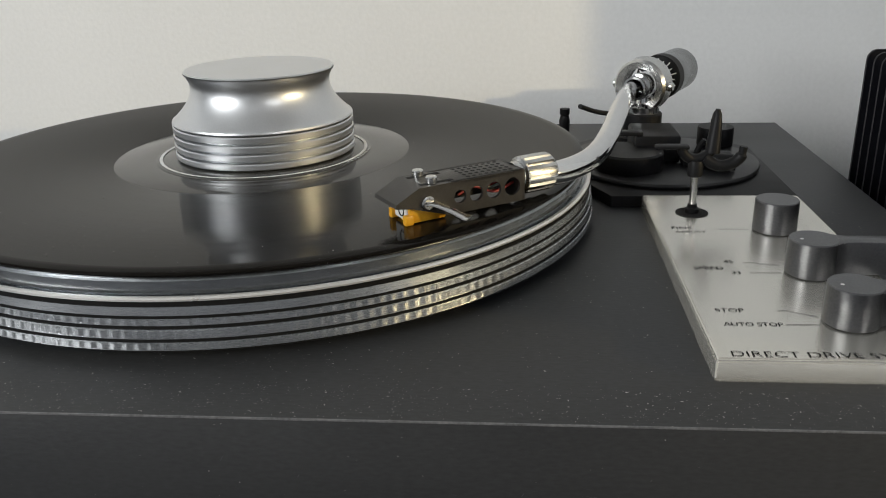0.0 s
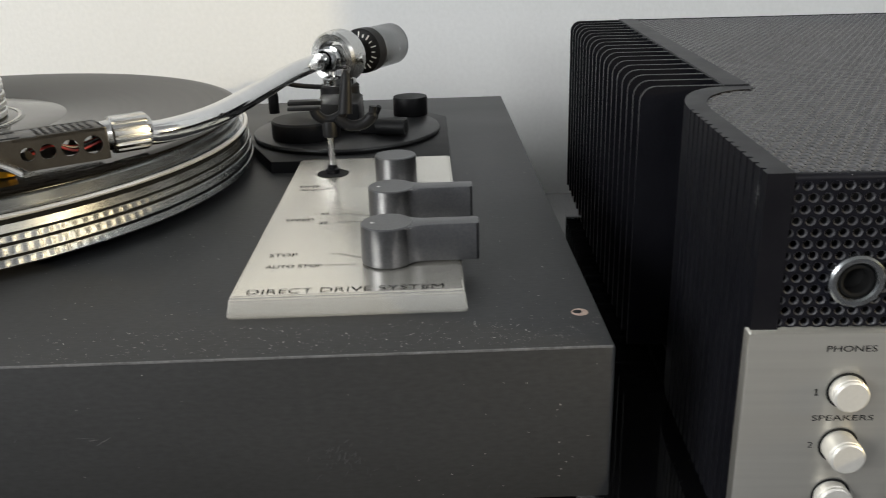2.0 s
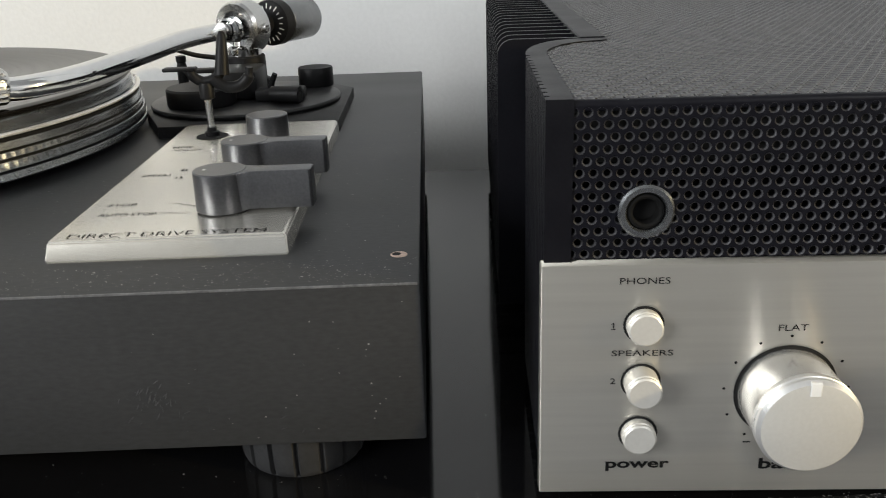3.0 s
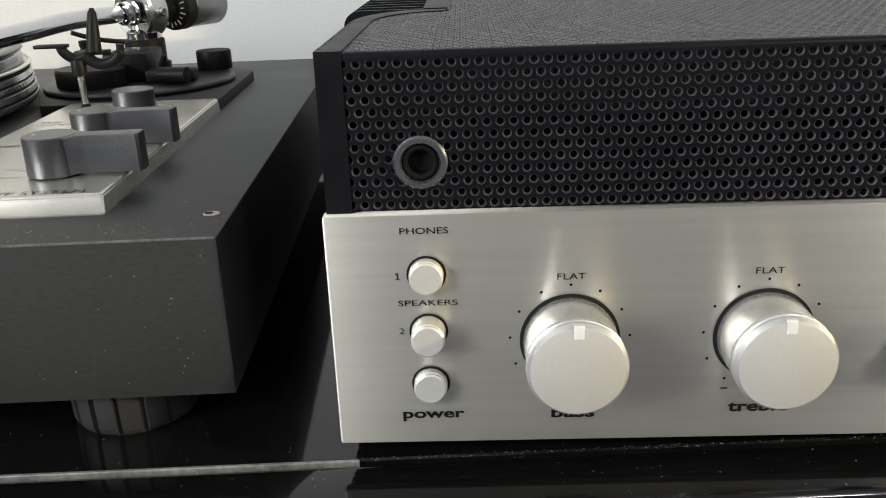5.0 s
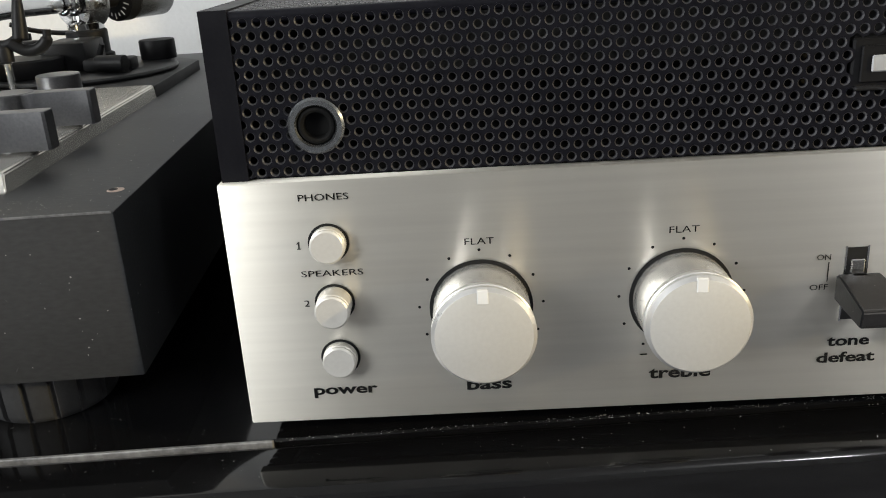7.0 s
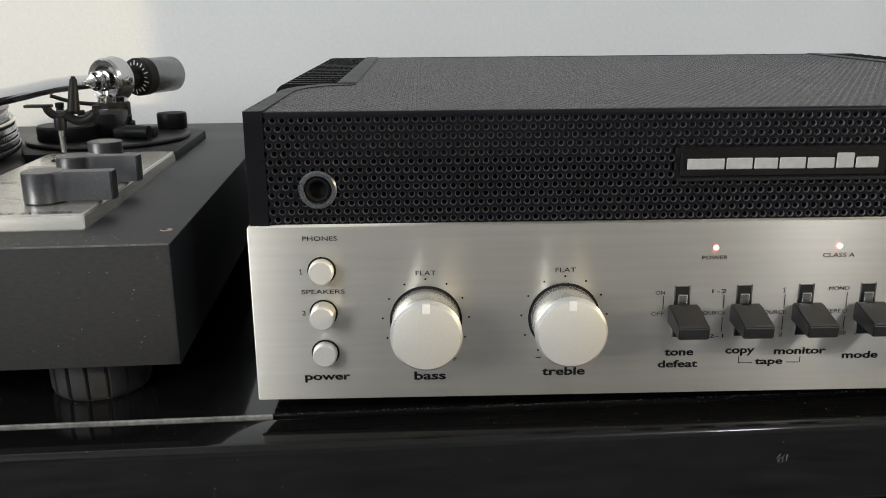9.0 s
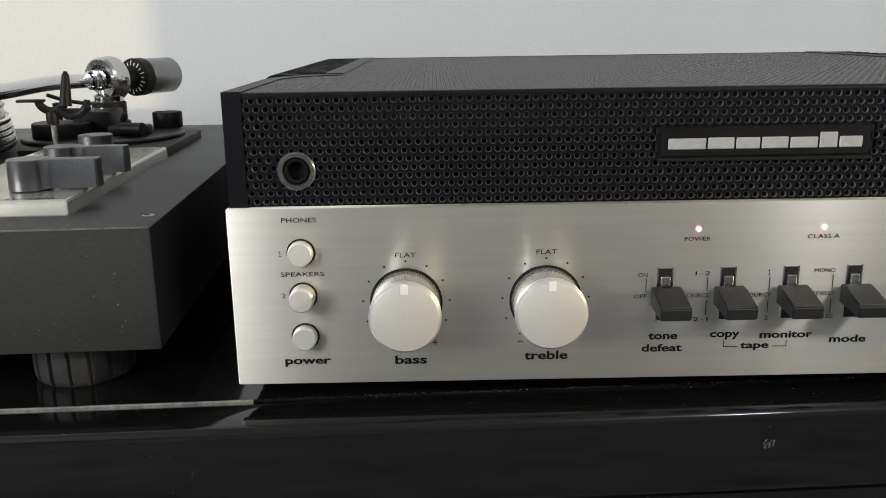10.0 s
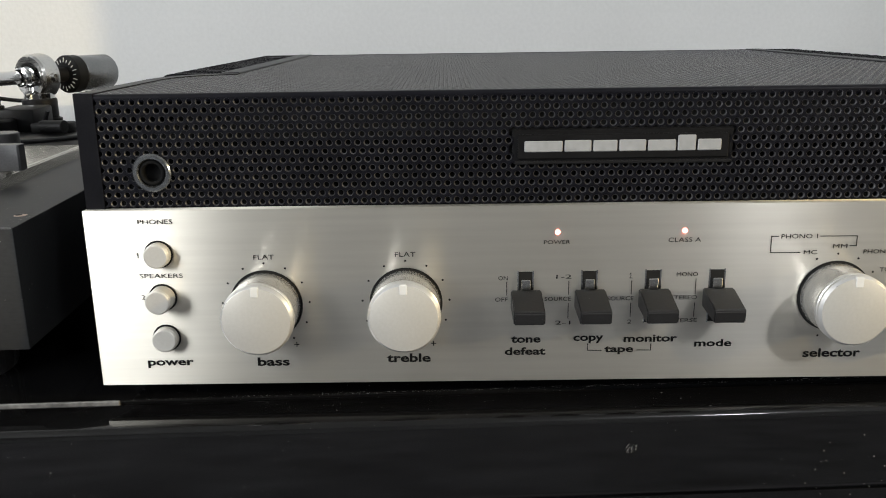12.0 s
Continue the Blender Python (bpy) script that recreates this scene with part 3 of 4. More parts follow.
# ---- the turntable ----
TT = pose(-0.0324, 0.0114, 0.0697, 0, 0, 2.90)       # the plinth's top front right corner
turntable = thing("turntable", TT, "vintage direct drive turntable with charcoal plinth and silver platter", "turntable")
TW, TD, TH = 0.470, 0.3767, 0.0503
part("plinth", box(-TW, 0.0, 0.0, TD, -TH, 0.0, 0.0007, 2), PLINTH, turntable, "charcoal laminated plinth, scuffed and dusty")
for fx, fy in ((-0.0415, 0.0300), (-TW + 0.0415, 0.0300), (-0.0415, TD - 0.04), (-TW + 0.0415, TD - 0.04)):
    def ribs(k, i):
        return -0.0014 if (i % 12 in (0, 1) and 0 < k < 5) else 0.0
    foot = part("foot", lathe([(0.0190, -0.0697), (0.0198, -0.0690), (0.0206, -0.067), (0.0208, -0.060), (0.0208, -0.0504), (0.015, -0.0504)], 192, at=(fx, fy, 0), wobble=ribs), RUBBER, turntable, "dark ribbed rubber foot")
    part("foot_pad", lathe([(0.0192, -0.0696), (0, -0.0696)], 48, at=(fx, fy, 0)), RUBBER, foot)
part("worn_edge", box(-TW, -0.0006, -0.0002, 0.0003, -0.0004, 0.0003, 0.0001, 1), EDGELINE, turntable, "pale worn front edge of the plinth")
plug = part("screw_plug", lathe([(0.0026, 0.0002), (0.0022, 0.0003), (0, 0.0003)], 20, at=(-0.0063, 0.0224, 0)), COPPER, turntable, "small bare wood plug")
part("plug_hole", lathe([(0.0014, 0.0004), (0, 0.0004)], 16, at=(-0.0070, 0.0224, 0)), HOLE, plug)
# rubbed places on the plinth's front
random.seed(4)
for cx, cz, w, h, n in ((-0.078, -0.036, 0.016, 0.012, 44), (-0.20, -0.02, 0.10, 0.02, 14), (-0.03, -0.03, 0.05, 0.03, 8)):
    verts, faces = [], []
    for k in range(n):
        x, z = cx + random.gauss(0, w / 3), cz + random.gauss(0, h / 3)
        l, a, t = random.uniform(0.0005, 0.0028), random.gauss(1.4 if w < 0.02 else 0.1, 0.5), random.uniform(0.00005, 0.00013)
        dx, dz = l * math.cos(a), l * math.sin(a)
        b = len(verts)
        verts += [(x - t, -0.0003, z), (x + dx * 0.5 - t, -0.0003, z + dz * 0.6), (x + dx, -0.0003, z + dz), (x + dx * 0.5 + t, -0.0003, z + dz * 0.4), (x + t, -0.0003, z - t)]
        faces.append((b, b + 4, b + 3, b + 2, b + 1))
    tagged(raw("scuff", verts, faces, WORN, turntable, "pale rubbed scratches"), kind="stuff")



def scratches(n, x, y, w, h, lean, m, parent, fine=0.00010):
    """A patch of short pale scratches in the plane that m gives."""
    verts, faces = [], []
    for k in range(n):
        cx, cy = x + random.gauss(0, w / 3), y + random.gauss(0, h / 3)
        l, a = random.uniform(0.2, 1.0) * max(w, h) * 0.6, random.gauss(lean, 0.35)
        dx, dy = l * math.cos(a) / 2, l * math.sin(a) / 2
        t = fine * random.uniform(0.6, 1.4)
        b = len(verts)
        verts += [(cx - dx, cy - dy, 0), (cx + t, cy - t, 0), (cx + dx, cy + dy, 0), (cx - t, cy + t, 0)]
        faces.append((b, b + 1, b + 2, b + 3))
    ob = raw("scuff", verts, faces, SCRATCH, parent, "pale rubbed scratches")
    ob.matrix_basis = m
    return tagged(ob, kind="stuff")


scratches(9, 0.0075, 0.1135, 0.0016, 0.0040, 1.5, pose(0.0007, 0, 0, 90, 0, 90), amp, 0.00012)
scratches(16, 0.2050, -0.0145, 0.0040, 0.0026, 1.2, pose(0, -0.0004, 0, 90, 0, 0), cabinet)
scratches(4, -0.150, -0.0240, 0.012, 0.0010, 0.03, pose(0, -0.0004, 0, 90, 0, 0), turntable, 0.00004)
# silver control plate with sloping edges
PX0, PX1, PY0, PY1, PZ = -0.1140, -0.0400, 0.0261, 0.1928, 0.0063
bm = bmesh.new()
levels = [(0.0, 0.0, 0.0), (0.0, 0.0, 0.0009), (0.0022, 0.0006, PZ - 0.0006), (0.0030, 0.0012, PZ)]      # front inset, side inset, height
rings = []
for front, inset, z in levels:
    rings.append([bm.verts.new(p) for p in ((PX0 + inset, PY0 + front, z), (PX1 - inset, PY0 + front, z), (PX1 - inset, PY1, z), (PX0 + inset, PY1, z))])
for a, b in zip(rings, rings[1:]):
    for k in range(4):
        bm.faces.new((a[k], a[(k + 1) % 4], b[(k + 1) % 4], b[k]))
bm.faces.new(rings[-1])
bmesh.ops.bevel(bm, geom=[e for e in bm.edges if abs(e.verts[0].co.z - e.verts[1].co.z) > 0.0003 or min(e.verts[0].co.z, e.verts[1].co.z) > 0.0055], offset=0.0005, segments=2, affect="EDGES")
plate = part("control_plate", bm, PLATE, turntable, "brushed silver control plate", sharp=25)
ON_PLATE = pose(0, 0, PZ + 0.0002)
for word, x0, x1, y0, y1 in (("FINE", -107.3, -98.6, 144.9, 147.5), ("ADJUST", -106.6, -93.6, 139.6, 142.2), ("SPEED", -106.6, -95.6, 99.5, 102.1), ("45", -94.0, -90.6, 106.1, 108.7), ("33", -93.4, -90.2, 95.2, 97.7),
                             ("STOP", -106.5, -97.0, 62.0, 64.6), ("AUTO STOP", -106.1, -87.1, 51.3, 53.8), ("DIRECT DRIVE SYSTEM", -108.2, -47.2, 30.2, 33.6)):
    lettering(word, x0 / 1000, x1 / 1000, y0 / 1000, y1 / 1000, ON_PLATE, INK, plate, bold=-0.014 if len(word) > 12 else -0.002)
for pts in ([(-86.2, 52.5), (-75.5, 52.5)], [(-86.0, 63.2), (-83.0, 63.2), (-74.6, 58.6)], [(-87.0, 106.5), (-84.0, 106.5), (-74.4, 103.6)], [(-86.4, 96.6), (-75.6, 96.6)], [(-87.6, 144.6), (-75.6, 144.6)]):
    flat_line(mm(pts), 0.00025, ON_PLATE, INK, plate)
part("rest_hole", lathe([(0.0072, 0.0003), (0, 0.0003)], 40, at=(-0.0950, 0.1665, PZ)), HOLE, plate)

for ky, arm in ((0.1440, 0), (0.0968, 1), (0.0550, 1)):
    kx, zt = -0.0651, 0.0138
    knob = part("knob", lathe([(0.0089, 0.0006), (0.0090, 0.0012), (0.0088, zt - 0.0004), (0.0084, zt), (0, zt)], 56, at=(kx, ky, PZ)), GUNMETAL, turntable, "dark gunmetal control knob")
    part("knob_gap", lathe([(0.0078, 0.0001), (0.0078, 0.0007)], 40, at=(kx, ky, PZ)), HOLE, knob)
    if arm:
        out = [(kx + 0.0064, ky - 0.0060), (kx + 0.0090, ky - 0.0043), (kx + 0.0122, ky - 0.0036), (kx + 0.0294, ky - 0.0036), (kx + 0.0303, ky - 0.0029), (kx + 0.0305, ky + 0.0031), (kx + 0.0296, ky + 0.0038), (kx + 0.0122, ky + 0.0038), (kx + 0.0090, ky + 0.0045), (kx + 0.0064, ky + 0.0060)]
        part("knob_lever", prism(out, PZ + 0.0009, PZ + zt - 0.0002, 0.0004), GUNMETAL, knob, "flat lever of the knob", sharp=25)
        part("index_dot", lathe([(0.0007, 0.0002), (0, 0.0002)], 12, at=(kx - 0.0048, ky - 0.0012, PZ + zt)), CREAM, knob)

# platter: a cone of bands, three of them with raised strobe dots, dark grooves between them
PC = TT.inverted() @ Vector((-0.3366, 0.1835, 0.0697))
n_dots = 236
R0, Z0, R1, Z1 = 0.1547, 0.0218, 0.1572, 0.0044        # bright rim, lower edge
slant = lambda f, d=0.0: (R0 + f * (R1 - R0) - d, Z0 + f * (Z1 - Z0))
GROOVES = ((0.045, 0.135), (0.31, 0.36), (0.50, 0.56), (0.755, 0.81), (0.975, 1.0))
DOTS = ((0.365, 0.495), (0.565, 0.75), (0.815, 0.97))
prof, dot_rows = [(0.120, 0.0030), (0.1540, 0.0034), slant(1.0, 0.0012)], set()
for f0, f1, kind in sorted([(*g, 0) for g in GROOVES[:-1]] + [(*d, 1) for d in DOTS] + [(0.14, 0.305, 2)], reverse=True):
    if kind == 1:
        w = f1 - f0
        prof += [slant(f1), slant(f1 - 0.10 * w), slant(f1 - 0.14 * w), slant(f0 + 0.14 * w), slant(f0 + 0.10 * w), slant(f0)]
        dot_rows |= {len(prof) - 4, len(prof) - 3}
    elif kind == 2:
        prof += [slant(f1), slant(f0)]
    else:
        prof += [slant(f1, 0.0010), slant(f0, 0.0010)]
prof += [slant(0.04), (R0 + 0.0003, Z0 - 0.0003), (R0 + 0.0002, Z0 + 0.0002), (R0 - 0.0006, Z0 + 0.0005), (R0 - 0.0012, Z0 + 0.0003), (0.1525, Z0), (0.1500, Z0), (0, Z0)]


def dots(k, i):
    return 0.00030 if k in dot_rows and (i // 2) % 2 == 0 else 0.0


platter = part("platter", lathe(prof, n_dots * 4, at=(PC.x, PC.y, 0), wobble=dots), PLATTER, turntable, "machined aluminium platter with strobe dots", sharp=20)
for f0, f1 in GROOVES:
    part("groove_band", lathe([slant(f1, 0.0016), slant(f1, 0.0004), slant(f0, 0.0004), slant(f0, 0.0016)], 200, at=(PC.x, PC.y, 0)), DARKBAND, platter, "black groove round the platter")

part("platter_rim", lathe([(R0 + 0.0002, Z0 - 0.0006), (R0 + 0.0009, Z0 - 0.0003), (R0 + 0.0010, Z0 + 0.0003), (R0 + 0.0003, Z0 + 0.0009), (R0 - 0.0006, Z0 + 0.0010), (R0 - 0.0012, Z0 + 0.0004)], 200, at=(PC.x, PC.y, 0)), RIM, platter, "bright polished rim of the platter")
part("platter_shoulder", lathe([(0.1512, Z0), (0.1518, Z0 + 0.0006), (0.1516, 0.0268), (0.1508, 0.0279), (0, 0.0279)], 200, at=(PC.x, PC.y, 0)), SHOULDER, platter, "dark turned shoulder of the platter under the record")

# arm board: dark block behind the silver plate, with a round base on it
part("arm_block", prism([(PX0, PY1 + 0.0004), (PX1 - 0.0002, PY1 + 0.0004), (PX1 - 0.0002, 0.288), (-0.062, 0.314), (-0.124, 0.314), (-0.146, 0.290), (-0.146, 0.235), (-0.128, PY1 + 0.0004)], 0.0, 0.0058, 0.0006), BLACK, turntable, "black block under the tonearm base")
DX, DY = -0.0955, 0.2530
base = part("tonearm_base", lathe([(0.0490, 0.0056), (0.0508, 0.0062), (0.0511, 0.0074), (0.0506, 0.0084), (0.0497, 0.0088), (0, 0.0088)], 96, at=(DX, DY, 0)), SATIN, turntable, "round satin black tonearm base")
DZ = 0.0088
QX, QY = -0.1020, 0.2890       # the pillar that carries the arm
# pillar, cueing box, knob and small levers standing on the base
part("pillar", lathe([(0.0135, DZ), (0.0135, DZ + 0.004), (0.0115, DZ + 0.0050), (0.0115, DZ + 0.0170), (0.0105, DZ + 0.0180), (0, DZ + 0.018)], 40, at=(QX, QY, 0)), BLACK, base)
part("pillar_collar", lathe([(0.0098, DZ + 0.018), (0.0100, DZ + 0.0215), (0.0085, DZ + 0.0225), (0.0062, DZ + 0.0235), (0.0058, DZ + 0.027), (0, DZ + 0.027)], 40, at=(QX, QY, 0)), CHROME, base, "chrome collar of the arm pillar")
part("cue_drum", lathe([(0.0175, DZ), (0.0180, DZ + 0.0008), (0.0180, DZ + 0.0085), (0.0172, DZ + 0.0095), (0, DZ + 0.0095)], 48, at=(DX - 0.020, DY - 0.019, 0)), BLACK, base, "black cueing housing")
part("cue_box", box(DX - 0.016, DX + 0.008, DY - 0.012, DY + 0.020, DZ, DZ + 0.0150, 0.0015), BLACK, base)
part("cue_bridge", box(DX + 0.008, DX + 0.034, DY - 0.020, DY - 0.008, DZ, DZ + 0.0065, 0.0015), BLACK, base)
part("cue_platform", box(DX - 0.030, DX - 0.012, DY - 0.013, DY - 0.006, DZ + 0.0150, DZ + 0.0172, 0.0006), BLACK, base)
ant = part("antiskate_knob", lathe([(0.0098, DZ), (0.0100, DZ + 0.0006), (0.0100, DZ + 0.0098), (0.0096, DZ + 0.0106), (0, DZ + 0.0108)], 48, at=(DX + 0.0345, DY + 0.0290, 0)), BLACK, base, "black round dial")
part("barrel", sweep([(DX + 0.018, DY - 0.024, DZ + 0.0048), (DX + 0.033, DY - 0.028, DZ + 0.0048)], 0.0042, 20), BLACK, base)
part("barrel_hole", sweep([(DX + 0.0325, DY - 0.0279, DZ + 0.0048), (DX + 0.0332, DY - 0.0281, DZ + 0.0048)], 0.0026, 16), HOLE, base)
part("lock_lever", sweep([(DX + 0.015, DY - 0.014, DZ + 0.004), (DX + 0.017, DY - 0.015, DZ + 0.010), (DX + 0.019, DY - 0.016, DZ + 0.014)], [0.0018, 0.0016, 0.0014], 10), BLACK, base)
part("cue_lever", sweep(smooth_path([(QX - 0.006, QY - 0.004, DZ + 0.0170), (QX - 0.014, QY - 0.003, DZ + 0.0170), (QX - 0.026, QY - 0.008, DZ + 0.0195), (QX - 0.0364, QY - 0.014, DZ + 0.0240)]), 0.0020, 10, squash=0.7), BLACK, base, "curved black cueing lever")
part("stop_post", lathe([(0.0032, DZ - 0.002), (0.0032, DZ + 0.0090), (0.0024, DZ + 0.0120), (0.0030, DZ + 0.0126), (0.0030, DZ + 0.0160), (0, DZ + 0.0165)], 20, at=(-0.1450, 0.3080, 0)), BLACK, base)

# arm rest standing through the hole of the silver plate
rx, ry = -0.0950, 0.1668
rest = part("rest_post", lathe([(0.0016, PZ), (0.0016, 0.0270), (0, 0.0270)], 20, at=(rx, ry, 0)), STEEL, turntable, "steel post of the arm rest")
part("rest_foot", lathe([(0.0032, PZ + 0.0004), (0.0032, PZ + 0.0022), (0.0022, PZ + 0.0026), (0.0022, PZ + 0.0042), (0.0016, PZ + 0.0044)], 20, at=(rx, ry, 0)), BLACK, rest)
part("rest_hub", lathe([(0.0022, 0.0232), (0.0033, 0.0238), (0.0034, 0.0290), (0.0028, 0.0306), (0, 0.0310)], 20, at=(rx, ry, 0)), BLACK, rest)
part("rest_blade", box(rx - 0.0180, rx - 0.0035, ry - 0.0028, ry + 0.0028, 0.0360, 0.0376, 0.0005), BLACK, rest)
part("rest_cradle", sweep(smooth_path([(rx - 0.0066, ry, 0.0366), (rx - 0.0053, ry, 0.0335), (rx - 0.0016, ry + 0.001, 0.0310), (rx + 0.0033, ry + 0.001, 0.0318), (rx + 0.0068, ry + 0.002, 0.0352), (rx + 0.0077, ry + 0.003, 0.0430), (rx + 0.0081, ry + 0.004, 0.0480)]), 0.0023, 12), BLACK, rest)
part("rest_prong", sweep([(rx + 0.0072, ry + 0.002, 0.0335), (rx + 0.0080, ry + 0.003, 0.0440), (rx + 0.0084, ry + 0.004, 0.0505), (rx + 0.0086, ry + 0.004, 0.0525)], [0.0034, 0.0027, 0.0020, 0.0011], 12), BLACK, rest)
part("rest_hook", sweep(smooth_path([(rx + 0.0033, ry, 0.0318), (rx + 0.0090, ry, 0.0284), (rx + 0.0148, ry, 0.0288), (rx + 0.0190, ry, 0.0322), (rx + 0.0200, ry, 0.0368)]), [0.0026] * 20 + [0.0018] * 5, 12), BLACK, rest)

# ---- tonearm, in the world's axes, hung under the turntable ----
INV = TT.inverted()


def armpart(name, bm, material, parent, label="", sharp=32):
    ob = part(name, bm, material, parent, label, sharp)
    if parent is turntable:
        ob.matrix_basis = INV
    return ob


PIV = Vector((-0.1488, 0.2965, 0.1115))
BACK = Vector((0.42, 0.907, 0.0)).normalized()
tube_pts = [PIV + BACK * 0.012, PIV, PIV - BACK * 0.020, Vector((-0.1641, 0.2373, 0.1124)), Vector((-0.1701, 0.2009, 0.1110)), Vector((-0.1750, 0.1712, 0.1098)), Vector((-0.1807, 0.1497, 0.1086)), Vector((-0.1881, 0.1348, 0.1079)), Vector((-0.1973, 0.1247, 0.1076)), Vector((-0.2046, 0.1208, 0.1090))]
path = smooth_path(tube_pts, 7)
arm = armpart("tonearm_tube", sweep(path, 0.0047, 24), CHROME, turntable, "bent chrome tonearm tube")


def along(m, bm):
    bmesh.ops.transform(bm, matrix=m, verts=bm.verts)
    return bm


def axis_to(at, d):
    """A pose at a point whose z axis runs along d."""
    return Matrix.Translation(at) @ Vector(d).to_track_quat("Z", "Y").to_matrix().to_4x4()


A0 = axis_to(PIV, BACK)
part("gimbal_ring", along(A0, lathe([(0.0100, -0.0066), (0.0138, -0.0072), (0.0151, -0.0055), (0.0157, 0.0030), (0.0152, 0.0058), (0.0140, 0.0068), (0.0100, 0.0064), (0.0096, 0.0), (0.0100, -0.0066)], 64)), STEEL, arm, "polished gimbal ring")
part("gimbal_core", along(A0, lathe([(0.0055, -0.0150), (0.0066, -0.0145), (0.0066, -0.0120), (0.0058, -0.0115), (0.0058, -0.0090), (0.0072, -0.0085), (0.0072, 0.0070), (0, 0.0070)], 40)), CHROME, arm)
for sgn in (-1, 1):
    side = Vector((BACK.y, -BACK.x, 0)) * sgn
    part("pivot_screw", along(axis_to(PIV + side * 0.0144, side), lathe([(0.0026, 0.0), (0.0026, 0.0026), (0.0020, 0.0032), (0, 0.0032)], 20)), STEEL, arm)
part("yoke", along(Matrix.Translation(PIV), lathe([(0.0062, -0.0260), (0.0066, -0.0180), (0.0096, -0.0150), (0.0098, -0.0122), (0, -0.0112)], 32)), CHROME, arm, "chrome yoke of the tonearm")
dial = part("force_dial", along(A0, lathe([(0.0050, 0.0060), (0.0050, 0.0230), (0.0122, 0.0242), (0.0134, 0.0252), (0.0134, 0.0330), (0.0128, 0.0338), (0.0, 0.0338)], 56)), BLACK, arm, "black tracking force dial with pale figures")
for k in range(20):
    a = 2 * math.pi * k / 20
    bm = box(-0.0003, 0.0003, 0.0088, 0.0108 if k % 2 else 0.0120, -0.0003, 0.0000)
    slope = Matrix.Rotation(a, 4, "Z") @ Matrix.Translation((0, 0, 0.0217)) @ Matrix.Rotation(radians(11), 4, "X")
    part("scale_bar", along(A0 @ slope, bm), CREAM, dial)
part("counterweight", along(A0, lathe([(0.0, 0.0338), (0.0124, 0.0339), (0.0128, 0.0345), (0.0128, 0.0614), (0.0120, 0.0628), (0, 0.0630)], 56)), WEIGHT, arm, "smoked steel counterweight")

# collar, headshell and cartridge
HD = Vector((-0.80, -0.60, 0.0)).normalized()
HS = Vector((-HD.y, HD.x, 0.0))
HS = HS if HS.y < 0 else -HS                    # towards the record's rim
C0 = Vector((-0.2003, 0.1240, 0.1090))
HK = 1.02                                       # the head is drawn at this scale
def knurl(k, i):
    return -0.0007 if i % 4 == 0 and 1 < k < 5 else 0.0
part("locking_collar", along(axis_to(C0, HD) @ Matrix.Diagonal((1.12, 1.12, HK, 1)), lathe([(0.0046, -0.0020), (0.0056, -0.0010), (0.0064, 0.0), (0.0066, 0.0010), (0.0066, 0.0120), (0.0064, 0.0130), (0.0052, 0.0135), (0.0050, 0.0165)], 64, wobble=knurl)), STEEL, arm, "fluted steel locking collar", sharp=20)
H0 = C0 + HD * 0.0165 * HK
HM = Matrix(((HD.x, HS.x, 0, H0.x), (HD.y, HS.y, 0, H0.y), (0, 0, 1, H0.z), (0, 0, 0, 1))) @ Matrix.Diagonal((HK, HK, HK, 1))


def head(bm):
    bmesh.ops.transform(bm, matrix=HM, verts=bm.verts)
    bmesh.ops.recalc_face_normals(bm, faces=bm.faces)
    return bm


SL, SW, ST, SB = 0.0500, 0.0085, 0.0050, -0.0068     # shell length, half width, top, bottom


def shell_side(y):
    """A side wall of the shell with four round windows through it."""
    bm = bmesh.new()
    holes = [(0.0050, 0.0034), (0.0130, 0.0031), (0.0205, 0.0028), (0.0272, 0.0025)]
    x0 = 0.0006
    edges = [x0] + [(a[0] + b[0]) / 2 for a, b in zip(holes, holes[1:])] + [0.0318]
    for (hx, r), l, q in zip(holes, edges, edges[1:]):
        zc = -0.0008
        turns = [2 * math.pi * k / 24 for k in range(24)]
        turns += [math.atan2(ez, ex) % (2 * math.pi) for ex in (q - hx, l - hx) for ez in (ST - zc, SB - zc)]
        turns = sorted(turns)
        n = len(turns)
        inn, out = [], []
        for a in turns:
            c, s = math.cos(a), math.sin(a)
            ex = (q - hx) if c > 0 else (hx - l)
            ez = (ST - zc) if s > 0 else (zc - SB)
            f = min(ex / abs(c) if abs(c) > 1e-6 else 9, ez / abs(s) if abs(s) > 1e-6 else 9)
            inn.append((hx + r * c, zc + r * s))
            out.append((hx + f * c, zc + f * s))
        lay = [[bm.verts.new((x, yy, z)) for x, z in ring] for yy in (y - 0.0006, y + 0.0006) for ring in (inn, out)]
        for k in range(n):
            p = (k + 1) % n
            bm.faces.new((lay[0][k], lay[0][p], lay[1][p], lay[1][k]))
            bm.faces.new((lay[2][k], lay[3][k], lay[3][p], lay[2][p]))
            bm.faces.new((lay[0][k], lay[2][k], lay[2][p], lay[0][p]))
            if abs(out[k][1] - out[p][1]) < 1e-7:
                bm.faces.new((lay[1][k], lay[1][p], lay[3][p], lay[3][k]))
    bm.verts.ensure_lookup_table()
    bmesh.ops.remove_doubles(bm, verts=bm.verts, dist=0.00001)
    return bm


